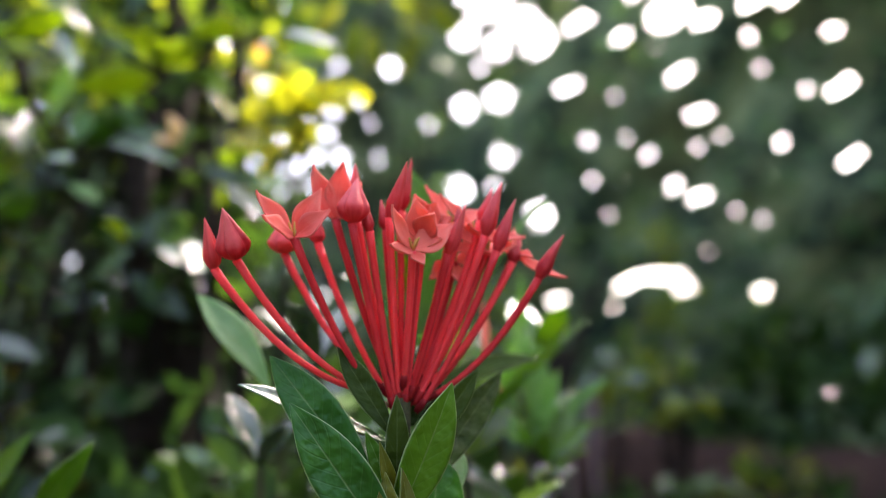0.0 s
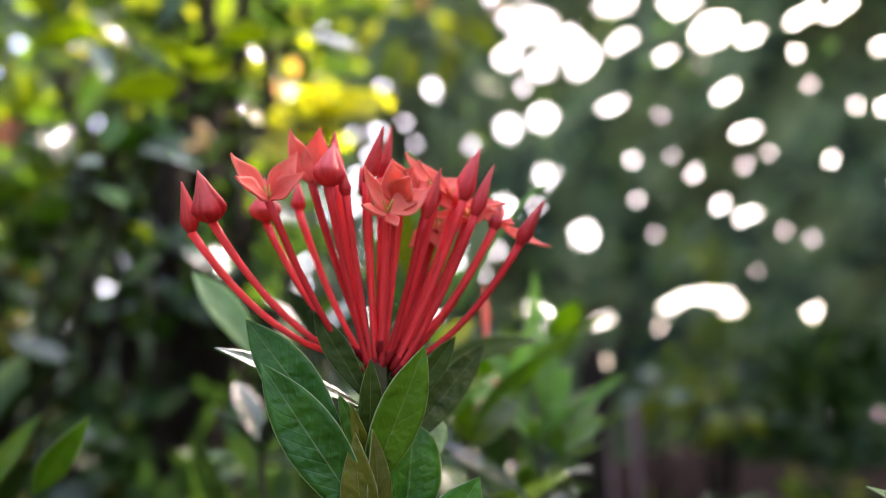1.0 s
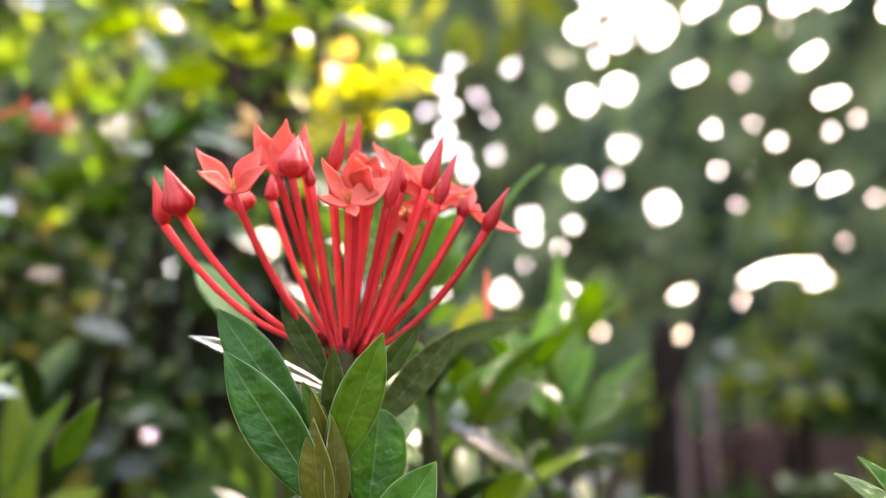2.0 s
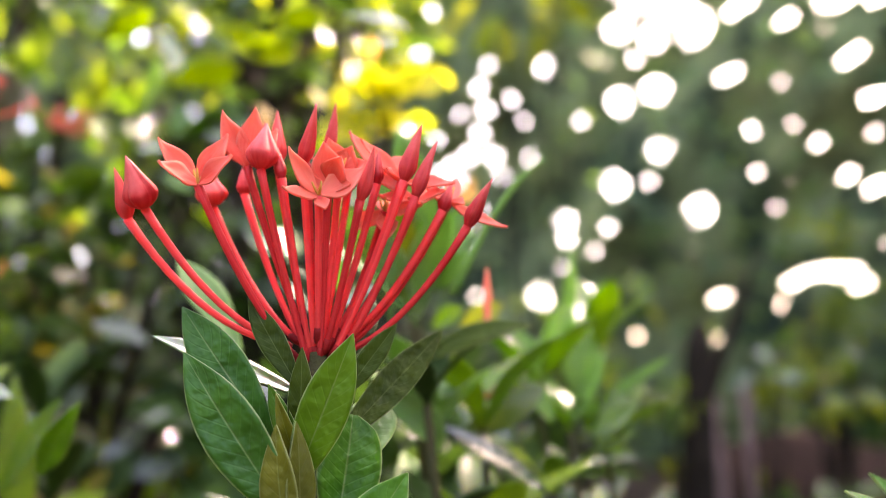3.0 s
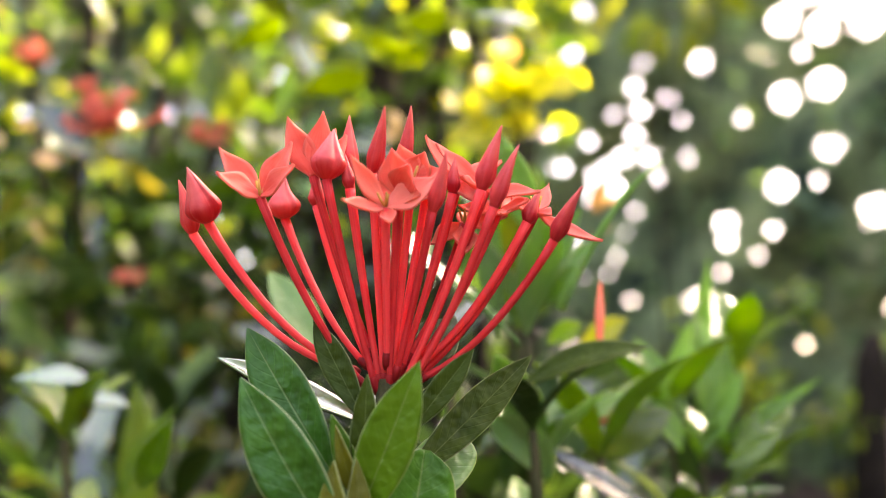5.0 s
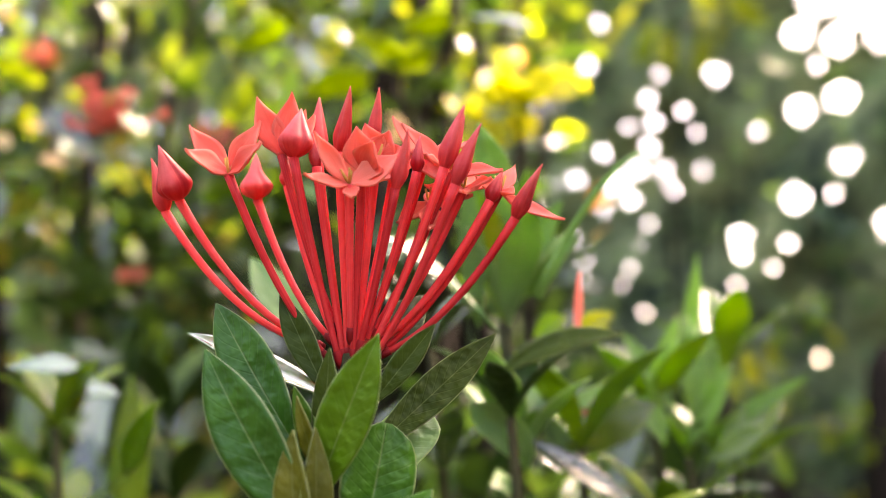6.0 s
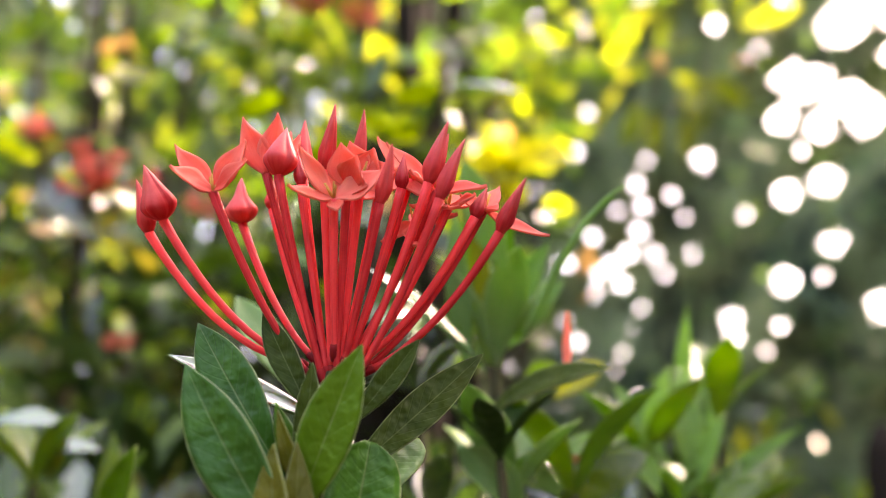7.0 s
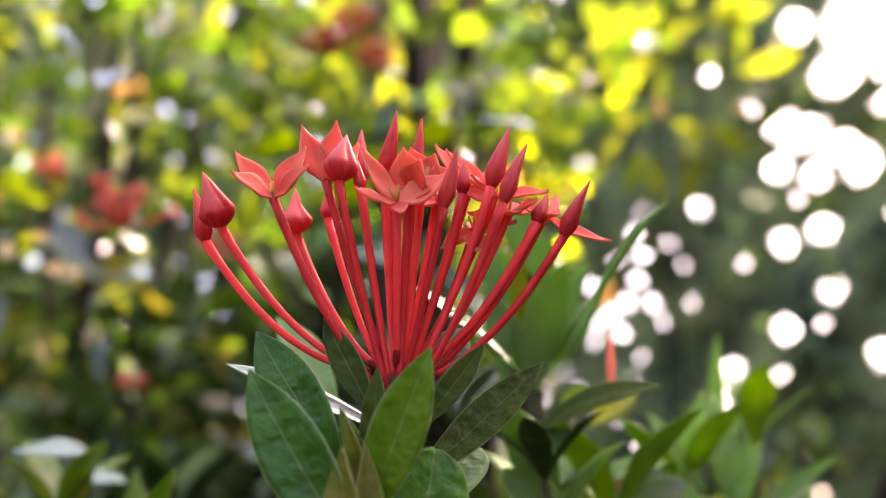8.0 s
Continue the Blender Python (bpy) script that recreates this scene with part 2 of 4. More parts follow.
LEAF_YELLOW = leaf_material("leaf_yellow", (0.28, 0.29, 0.02), (0.36, 0.36, 0.02), (0.45, 0.43, 0.03), 0.5, 0.45, tint=(1, 1, 0.4))
# Glare haze over the far foliage is lifted into the next two colours.
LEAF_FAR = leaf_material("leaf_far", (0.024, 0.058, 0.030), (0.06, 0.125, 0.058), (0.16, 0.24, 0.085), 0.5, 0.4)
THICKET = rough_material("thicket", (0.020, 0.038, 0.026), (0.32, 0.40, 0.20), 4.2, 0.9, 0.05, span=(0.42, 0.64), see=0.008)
BARK = rough_material("bark", (0.008, 0.006, 0.004), (0.028, 0.020, 0.014), 30, 0.9, 0.004)
STAKE = rough_material("stake", (0.15, 0.095, 0.085), (0.32, 0.21, 0.19), 60, 0.85, 0.002)
TWIG = rough_material("twig", (0.018, 0.022, 0.007), (0.045, 0.042, 0.014), 160, 0.7, 0.0006)
SOIL = rough_material("soil", (0.018, 0.012, 0.009), (0.07, 0.048, 0.035), 4.0, 0.95, 0.03)
EARTH = rough_material("earth", (0.016, 0.009, 0.007), (0.055, 0.029, 0.020), 9.0, 0.95, 0.02)


# ---- building ----
def smooth(me):
    me.polygons.foreach_set("use_smooth", [True] * len(me.polygons))


def part(name, bm, material, parent, label=""):
    me = bpy.data.meshes.new(name)
    bm.to_mesh(me)
    bm.free()
    smooth(me)
    me.materials.append(material)
    ob = new(name, me)
    if parent is not None:
        ob.parent = parent
        ob.matrix_parent_inverse = parent.matrix_world.inverted()
    return tagged(ob, label)


def thing(name, place, label, category, group=""):
    ob = new(name)
    ob.empty_display_size = 0.02
    ob.location = place
    bpy.context.view_layer.update()
    return tagged(ob, label, category, group)


def sweep(bm, points, radii, sides=10, squash=None):
    """A tube along points with a radius at each; closed at both ends."""
    pts = [Vector(p) for p in points]
    rings, side = [], None
    for i, c in enumerate(pts):
        axis = (pts[min(i + 1, len(pts) - 1)] - pts[max(i - 1, 0)]).normalized()
        if side is None:
            side = axis.orthogonal().normalized()
        side = (side - axis * side.dot(axis)).normalized()
        up = axis.cross(side)
        ring = []
        for k in range(sides):
            a = math.tau * k / sides
            r = radii[i] * (squash(i / (len(pts) - 1), a) if squash else 1.0)
            ring.append(bm.verts.new(c + side * (math.cos(a) * r) + up * (math.sin(a) * r)))
        rings.append(ring)
    layer = bm.loops.layers.uv.verify()
    for i, (a, b) in enumerate(zip(rings, rings[1:])):
        v0, v1 = i / (len(pts) - 1), (i + 1) / (len(pts) - 1)
        for k in range(sides):
            f = bm.faces.new((a[k], a[(k + 1) % sides], b[(k + 1) % sides], b[k]))
            for lp, co in zip(f.loops, ((k / sides, v0), ((k + 1) / sides, v0), ((k + 1) / sides, v1), (k / sides, v1))):
                lp[layer].uv = co
    bm.faces.new(rings[0][::-1])
    bm.faces.new(rings[-1])
    return rings


def bezier(a, b, c, n):
    a, b, c = Vector(a), Vector(b), Vector(c)
    return [a * (1 - s) ** 2 + b * (2 * s * (1 - s)) + c * s * s for s in (i / (n - 1) for i in range(n))]


def blade(bm, base, tip, width, facing, outline, bend=0.0, fold=0.15, thick=0.0004, rows=14, cols=6, wave=0.0, twist=0.0):
    """A leaf or petal: base to tip, its upper side towards facing. outline: half widths from 0 to 1 along it. bend: how far
    its middle stands out towards facing, of its length; fold: how deep the midrib lies, of its width."""
    base, tip = Vector(base), Vector(tip)
    along = tip - base
    length = along.length
    up = Vector(facing)
    d = along.normalized()
    up = (up - d * up.dot(d)).normalized()
    layer = bm.loops.layers.uv.verify()
    top, low = [], []
    for i in range(rows + 1):
        s = i / rows
        j = s * (len(outline) - 1)
        k = min(int(j), len(outline) - 2)
        w = 0.5 * width * (outline[k] + (outline[k + 1] - outline[k]) * (j - k))
        a = twist * (s - 0.3)
        right = d.cross(up)
        across = right * math.cos(a) + up * math.sin(a)
        normal = up * math.cos(a) - right * math.sin(a)
        c = base + along * s + up * (4 * bend * length * s * (1 - s))
        tl, ll = [], []
        for q in range(cols + 1):
            u = 2 * q / cols - 1
            lift = fold * width * (abs(u) ** 1.4) * min(1, 4 * w / width) + wave * width * math.sin(9 * s + 3 * u) * abs(u)
            pnt = c + across * (u * w) + normal * lift
            tl.append(bm.verts.new(pnt + normal * thick * 0.5))
            ll.append(bm.verts.new(pnt - normal * thick * 0.5))
        top.append(tl)
        low.append(ll)

    def face(vs, uvs):
        f = bm.faces.new(vs)
        for lp, co in zip(f.loops, uvs):
            lp[layer].uv = co

    for i in range(rows):
        for q in range(cols):
            u0, u1, v0, v1 = q / cols, (q + 1) / cols, i / rows, (i + 1) / rows
            face((top[i][q], top[i][q + 1], top[i + 1][q + 1], top[i + 1][q]), ((u0, v0), (u1, v0), (u1, v1), (u0, v1)))
            face((low[i][q], low[i + 1][q], low[i + 1][q + 1], low[i][q + 1]), ((u0, v0), (u0, v1), (u1, v1), (u1, v0)))
        for q, u in ((0, 0.0), (cols, 1.0)):
            v0, v1 = i / rows, (i + 1) / rows
            vs = (top[i][q], top[i + 1][q], low[i + 1][q], low[i][q])
            face(vs if q == 0 else vs[::-1], ((u, v0), (u, v1), (u, v1), (u, v0)))
    for i in (0, rows):
        for q in range(cols):
            vs = (top[i][q], low[i][q], low[i][q + 1], top[i][q + 1])
            face(vs if i == 0 else vs[::-1], [(q / cols, float(i > 0))] * 4)


LEAF_FORM = (0.10, 0.26, 0.48, 0.68, 0.84, 0.95, 1.0, 0.97, 0.86, 0.66, 0.36, 0.03)
LEAF_BLUNT = (0.12, 0.34, 0.55, 0.74, 0.88, 0.97, 1.0, 1.0, 0.97, 0.89, 0.70, 0.16)
LANCE_FORM = (0.14, 0.34, 0.58, 0.80, 0.95, 1.0, 0.97, 0.86, 0.70, 0.50, 0.27, 0.02)
PETAL_FORM = (0.22, 0.36, 0.62, 0.84, 0.98, 1.0, 0.93, 0.78, 0.58, 0.38, 0.19, 0.02)

# ---- ground ----
bm = bmesh.new()
bmesh.ops.create_grid(bm, x_segments=120, y_segments=120, size=1.0)
for v in bm.verts:
    r = v.co.xy.length
    k = 2.2 + 300 * max(0.0, r - 0.25) ** 3
    v.co = Vector((v.co.x * k, v.co.y * k + 1.0, 0))
    v.co.z = 0.05 * (noise.noise(v.co * 0.9) + 0.4 * noise.noise(v.co * 4)) if v.co.length < 8 else -0.04 * (v.co.length - 8)
ground = part("ground", bm, SOIL, None)
tagged(ground, "dark bare garden soil under the shrubs", "ground", kind="structure")

# ---- the flowering shoot ----
HEART = Vector((-0.007, 0.197, 0.5316))  # where the florets spring from
shoot = thing("ixora_shoot", (-0.006, 0.196, 0.0), "ixora shoot with a head of slender red florets over glossy leaves", "flower")

bm = bmesh.new()
sweep(bm, [(-0.006, 0.196, -0.02), (-0.010, 0.19, 0.2), (-0.004, 0.186, 0.42), (-0.004, 0.188, 0.49), (-0.006, 0.193, 0.515), HEART + Vector((0, 0, -0.002))],
      [0.004, 0.0036, 0.0024, 0.0018, 0.0016, 0.0020], 12)
stem = part("stem", bm, TWIG, shoot, "slender green-brown woody stem")


def floret_tube(join, root=None, thick=0.00082):
    join = Vector(join)
    off = join - HEART
    flat = Vector((off.x, off.y, 0))
    start = HEART + flat * 0.18 + Vector((0, 0, -0.003 + 0.006 * (abs(join.x * 4700 + join.y * 9100) % 1) - 0.05 * flat.length)) if root is None else Vector(root)
    mid = (start + join) / 2 - Vector((0, 0, 0.26 * flat.length))
    bm = bmesh.new()
    sweep(bm, bezier(start, mid, join, 12), [thick * f for f in (0.95, 0.82, 0.80, 0.82, 0.85, 0.88, 0.91, 0.94, 0.97, 1.0, 1.06, 1.2)], 10)
    tube = part("floret", bm, RED_TUBE, shoot)
    bm = bmesh.new()
    d = (mid - start).normalized()
    sweep(bm, [start - d * 0.0012, start, start + d * 0.0012, start + d * 0.0022], [0.0006, 0.00095, 0.0009, 0.00075], 8)
    part("calyx", bm, CALYX, tube, "dark red calyx")
    return tube


def bud(join, tip, width, plump=0.35, thick=0.00082, lobes=0.13, neck=0.08):
    """A closed floret: four petals wrapped to a point. plump: where along it is widest."""
    tube = floret_tube(join, thick=thick)
    join, tip = Vector(join), Vector(tip)
    fat = width > 0.005
    plump *= 0.86 if fat else 0.62
    width *= 1.0 if fat else 0.86
    bm = bmesh.new()
    pts, radii = [], []
    sway = Vector((join.y * 97 % 1 - 0.5, join.z * 89 % 1 - 0.5, 0)) * 0.10 * (tip - join).length
    for i in range(19):
        s = i / 18
        pts.append(join + (tip - join) * s + sway * (4 * s * (1 - s)) * 0.5)
        if s < plump:
            k = s / plump
            body = (k * (2 - k)) ** 0.55 if fat else 0.46 + 0.54 * k * (2 - k)
        else:
            k = (s - plump) / (1 - plump)
            body = (1 - k ** 1.2) * (1 - neck * math.sin(math.pi * k) ** 2) if fat else 1 - 0.94 * k ** 1.15
        radii.append(max(0.5 * width * body, thick * 1.05 * (1 - s) ** 3, 0.00010))
    turn = join.x * 1700

    def wrapped(s, a):
        """Four petals that overlap in a spiral: each swells and then steps in at its edge."""
        q = ((a + turn + 0.35 * s) / (math.tau / 4)) % 1.0
        return 1 + lobes * (0.9 - 2.2 * q * q * q if q > 0.12 else q / 0.12 * 2.0 - 1.1) * min(1, 3 * s + 0.2)

    sweep(bm, pts, radii, 52 if fat else 36, wrapped)
    part("bud", bm, RED_BUD if fat else RED_SPEAR, tube)
    return tube


def star(centre, tips, width=0.0052, thick=0.00082, bend=0.06, facing=(0.40, -0.62, 0.68), stamens=True, rise=(0, 0, 1)):
    """An open floret: four petals from one throat."""
    tube = floret_tube(centre, thick=thick)
    centre = Vector(centre)
    axis = Vector(rise).normalized()
    for x, y, z, *own in tips:
        tip = (x, y, z)
        bm = bmesh.new()
        blade(bm, centre, tip, own[0] if own else width, axis if facing is None else facing, PETAL_FORM, bend=-bend * (0.7 + 0.9 * (abs(tip[0] * 5100) % 1)), fold=0.08 + 0.14 * (abs(tip[2] * 7300) % 1), thick=0.0004, rows=16, cols=8, wave=0.07)
        part("petal", bm, RED_PETAL, tube)
    if stamens:
        for k in range(3):
            a = math.tau * k / 3 + centre.x * 900
            out = Vector((math.cos(a), math.sin(a), 0)) * 0.0012
            bm = bmesh.new()
            sweep(bm, [centre, centre + axis * 0.0014 + out * 0.5, centre + axis * 0.0032 + out], [0.00025, 0.0003, 0.0002], 6)
            part("stamen", bm, STAMEN, tube, "short yellow stamen")
    return tube


bud((-0.0448, 0.1840, 0.5580), (-0.0455, 0.1803, 0.5683), 0.0042, 0.40)
bud((-0.0392, 0.1822, 0.5597), (-0.0404, 0.1772, 0.5699), 0.0068, 0.33, lobes=0.12, neck=0.10)
star((-0.0269, 0.1826, 0.5640), [(-0.0337, 0.1785, 0.5735), (-0.0312, 0.1752, 0.5680), (-0.0218, 0.1853, 0.5747), (-0.0193, 0.1828, 0.5698)], 0.0056)
bud((-0.0345, 0.2000, 0.5622), (-0.0345, 0.1990, 0.5720), 0.0068, 0.33, lobes=0.12, neck=0.30)
bud((-0.0268, 0.2005, 0.5645), (-0.0272, 0.2011, 0.5715), 0.0040, 0.35)
bud((-0.0160, 0.1886, 0.5675), (-0.0150, 0.1893, 0.5772), 0.0066, 0.40, lobes=0.11, neck=0.05)
star((-0.0200, 0.1900, 0.5685), [(-0.0238, 0.1864, 0.5800), (-0.0184, 0.1905, 0.5813), (-0.0192, 0.1960, 0.5790), (-0.0150, 0.1935, 0.5770)], 0.0062, bend=0.10, stamens=False)
bud((-0.0172, 0.1978, 0.5705), (-0.0176, 0.1983, 0.5820), 0.0045, 0.36)
bud((-0.0089, 0.1934, 0.5690), (-0.0044, 0.1905, 0.5807), 0.0037, 0.40)
bud((-0.0083, 0.2036, 0.5718), (-0.0054, 0.2019, 0.5835), 0.0035, 0.40)
star((-0.0030, 0.1890, 0.5614), [(-0.0059, 0.1816, 0.5703, 0.004), (-0.0059, 0.1790, 0.5620, 0.0036), (0.0053, 0.1941, 0.5677, 0.0066), (0.0001, 0.1858, 0.5583, 0.0032)], 0.0044, facing=(0.35, -0.75, 0.55), rise=(0.25, -0.6, 0.75), bend=0.12)
star((-0.0025, 0.1924, 0.5642), [(-0.0024, 0.1899, 0.5726, 0.0066), (0.0017, 0.1889, 0.5691, 0.006), (-0.0068, 0.1899, 0.5666, 0.004), (0.0029, 0.1912, 0.5640, 0.0046)], 0.0050, facing=(0.45, -0.8, 0.35), rise=(0.1, -0.4, 0.9), bend=0.10, stamens=False)
star((-0.0016, 0.1959, 0.5671), [(-0.0032, 0.1939, 0.5742, 0.0056), (0.0011, 0.1960, 0.5727, 0.0058), (0.0046, 0.1957, 0.5692, 0.0054), (-0.0046, 0.1978, 0.5710, 0.005)], 0.0055, facing=(0.45, -0.75, 0.45), rise=(0.2, -0.4, 0.9), bend=0.14)
bud((0.0037, 0.1944, 0.5610), (0.0080, 0.1915, 0.5712), 0.0036, 0.42)
bud((0.0114, 0.1992, 0.5652), (0.0152, 0.1999, 0.5770), 0.0041, 0.42)
bud((0.0139, 0.1992, 0.5618), (0.0181, 0.2012, 0.5734), 0.0037, 0.42)
bud((0.0100, 0.2040, 0.5690), (0.0126, 0.2050, 0.5765), 0.0032, 0.36)
bud((0.0227, 0.2069, 0.5560), (0.0286, 0.2059, 0.5657), 0.0037, 0.42)
star((0.0172, 0.2115, 0.5622), [(0.0166, 0.2200, 0.5690), (0.0292, 0.2159, 0.5566), (0.0125, 0.2100, 0.5655), (0.0215, 0.2090, 0.5612)], 0.0036)
bud((0.0168, 0.2080, 0.5598), (0.0185, 0.2100, 0.5660), 0.0036, 0.4)
star((0.0090, 0.2060, 0.5660), [(0.0012, 0.2001, 0.5750), (0.0200, 0.2070, 0.5655), (0.0030, 0.2090, 0.5690), (0.0080, 0.1980, 0.5680)], 0.0044)
star((0.0110, 0.2080, 0.5625), [(0.0180, 0.2060, 0.5640), (0.0020, 0.2080, 0.5640), (0.0120, 0.2170, 0.5660), (0.0140, 0.2020, 0.5610)], 0.0050)
star((0.0035, 0.2080, 0.5600), [(0.0070, 0.2020, 0.5540), (-0.0020, 0.2040, 0.5560), (0.0010, 0.2170, 0.5640), (0.0110, 0.2120, 0.5620)], 0.0050)
star((-0.0040, 0.2060, 0.5670), [(-0.0110, 0.2020, 0.5720), (0.0030, 0.2020, 0.5700), (-0.0040, 0.2140, 0.5720), (-0.0040, 0.1990, 0.5640)], 0.0048)
star((0.0034, 0.2058, 0.5685), [(-0.0022, 0.2021, 0.5773), (0.0101, 0.2113, 0.5728), (0.0082, 0.2021, 0.5640), (-0.0026, 0.2104, 0.5717)], 0.0050, facing=(0.3, -0.5, 0.8))
for jx, jy, jz in ((-0.013, 0.192, 0.566), (0.005, 0.2, 0.565), (-0.011, 0.2, 0.567)):
    bud((jx, jy, jz), (jx * 1.1, jy, jz + 0.007), 0.003, 0.4)

# leaves of the shoot


def leaf(base, tip, width, facing, material=None, label="", form=LEAF_FORM, bend=0.05, fold=0.10, twist=0.0, parent=None, name="leaf"):
    bm = bmesh.new()
    blade(bm, base, tip, width, facing, form, bend=bend, fold=fold, thick=0.0005, rows=20, cols=8, wave=0.02, twist=twist)
    return part(name, bm, material or LEAF_FRONT, parent or shoot, label)


leaf((-0.0028, 0.1830, 0.4955), (-0.0260, 0.1775, 0.5304), 0.0116, (0.05, -0.85, 0.45), bend=0.06)
leaf((-0.0098, 0.1870, 0.5105), (-0.0337, 0.1881, 0.5394), 0.0104, (0.05, -0.85, 0.5), bend=0.03)
leaf((-0.0105, 0.2020, 0.5195), (-0.0404, 0.1872, 0.5334), 0.0070, (0.05, -0.48, 0.88), LEAF_SHINE, "glossy leaf shining with reflected sky", bend=0.01)
leaf((-0.0070, 0.1905, 0.5215), (-0.0197, 0.1906, 0.5412), 0.0056, (0.35, -0.9, 0.15), LEAF_DULL, "small dark green leaf", bend=0.02)
leaf((-0.0082, 0.1872, 0.5020), (0.0053, 0.1874, 0.5338), 0.0098, (0.5, -0.85, 0.15), LEAF_FRESH, "fresh bright green leaf", bend=0.04)
leaf((-0.0030, 0.194, 0.510), (0.0132, 0.2190, 0.5344), 0.0076, (0.55, -0.6, 0.45), LEAF_DULL, "dull dark green leaf seen from below", bend=-0.02)
leaf((-0.0010, 0.194, 0.520), (0.0093, 0.2005, 0.5358), 0.0050, (0.55, -0.6, 0.45), LEAF_DULL, "small dark green leaf", bend=-0.02)
leaf((-0.0012, 0.1925, 0.4930), (0.0002, 0.1985, 0.5172), 0.0142, (0.75, -0.64, 0.12), LEAF_FRONT, form=LEAF_BLUNT, bend=0.03)
leaf((-0.0030, 0.195, 0.505), (0.0020, 0.2120, 0.5180), 0.0110, (0.5, -0.6, 0.6), LEAF_PALE, form=LEAF_BLUNT)
leaf((-0.0050, 0.198, 0.524), (-0.0034, 0.2175, 0.5421), 0.0090, (0.4, -0.8, 0.4), LEAF_DULL, "small dark green leaf")
leaf((-0.0050, 0.181, 0.494), (-0.0072, 0.1800, 0.5168), 0.0074, (0.1, -0.95, 0.1), LEAF_OLIVE, "young olive-brown leaf", form=LANCE_FORM)
leaf((-0.0035, 0.182, 0.494), (-0.0045, 0.1828, 0.5173), 0.0060, (0.75, -0.6, 0.1), LEAF_OLIVE, "young olive-yellow leaf", form=LANCE_FORM)
leaf((-0.0060, 0.187, 0.508), (-0.0090, 0.1830, 0.5225), 0.0032, (0.2, -0.9, 0.1), LEAF_OLIVE, "slender young leaf", form=LANCE_FORM)
# Added leaf: its dark colour stands for the shade under the florets.
leaf((-0.0068, 0.1890, 0.5060), (-0.0066, 0.1893, 0.5312), 0.0052, (0.35, -0.9, 0.1), LEAF_DULL, "small dark green leaf", bend=0.02)
leaf((-0.0050, 0.1885, 0.5050), (-0.0128, 0.1870, 0.5240), 0.0044, (0.3, -0.9, 0.15), LEAF_FRESH, "small yellow-green leaf", bend=0.02)
leaf((0.0020, 0.184, 0.485), (0.0162, 0.1882, 0.5077), 0.0110, (0.3, -0.9, 0.3), LEAF_FRONT)

# ---- far thicket with the sky showing through its gaps ----
FAR = 4.0
LOOKOUT = Vector((0.07, 0.03, 0.54))
GAPS_RIGHT = [(5.3, 19.9, 0.87), (3.3, 18.8, 0.74), (-0.1, 21.2, 0.74), (-4.0, 20.7, 0.74), (-6.0, 18.9, 0.87), (-8.2, 18.3, 0.41), (-0.4, 18.7, 0.48), (-2.8, 17.5, 0.55), (-11.4, 19.2, 0.62), (-13.4, 19.3, 0.62), (-10.8, 17.1, 0.17), (-15.6, 16.9, 0.22), (6.5, 20.7, 0.62), (0.3, 14.9, 0.41), (-6.6, 15.2, 0.41), (-11.5, 15.2, 0.12), (-14.0, 13.7, 0.12), (-16.0, 13.7, 0.48), (-7.8, 12.8, 0.40), (-2.7, 14.1, 0.12), (-0.9, 11.5, 0.17)]
GAPS_RIGHT_LOW = [(-3.3, 11.6, 0.15), (-4.7, 10.5, 0.20), (-7.6, 10.8, 0.11), (-9.0, 11.4, 0.11), (-12.5, 10.7, 0.20), (-1.1, 9.0, 0.11), (-6.1, 8.5, 0.26), (-7.7, 7.7, 0.32), (-9.7, 6.8, 0.11), (-11.2, 6.2, 0.11), (-16.2, 9.5, 0.43), (-2.1, 6.9, 0.11), (1.2, 1.5, 0.30), (1.2, -1.0, 0.26), (-2.9, 2.5, 0.36), (-3.7, 2.8, 0.34), (-4.5, 3.05, 0.40), (-5.3, 3.1, 0.38), (-5.9, 2.8, 0.38), (-6.5, 2.1, 0.36), (-2.2, 1.1, 0.14), (-11.1, 1.9, 0.26), (-8.1, 4.4, 0.11)]
GAPS_MIDDLE = [(15.2, 16.3, 0.21), (11.7, 16.2, 0.36), (12.9, 12.8, 0.15), (9.3, 12.7, 0.21), (12.5, 10.5, 0.21), (15.8, 14.9, 0.22), (17.0, 13.3, 0.16), (15.4, 13.5, 0.30), (13.7, 14.1, 0.20), (15.8, 12.0, 0.30), (16.5, 10.7, 0.32), (17.5, 10.0, 0.28), (18.3, 9.5, 0.22), (16.9, 8.8, 0.30), (14.9, 10.6, 0.30), (14.4, 9.4, 0.22), (15.8, 7.3, 0.16), (16.4, 6.1, 0.10), (17.0, 4.6, 0.14), (16.1, 1.9, 0.16), (17.4, 3.5, 0.12), (12.1, 1.8, 0.50), (10.5, 6.5, 0.36), (10.4, 5.4, 0.28), (7.8, 6.0, 0.21), (8.6, 4.6, 0.15), (10.7, 3.6, 0.15), (7.3, 8.6, 0.50), (5.2, 8.8, 0.17), (4.5, 10.7, 0.45), (6.9, 13.7, 0.50), (4.7, 14.3, 0.53), (2.2, 6.9, 0.56), (6.9, 18.1, 0.53), (4.8, 17.4, 0.50), (5.9, 16.2, 0.15), (2.2, 17.8, 0.77), (6.2, -0.7, 0.15), (19.7, -0.9, 0.15)]

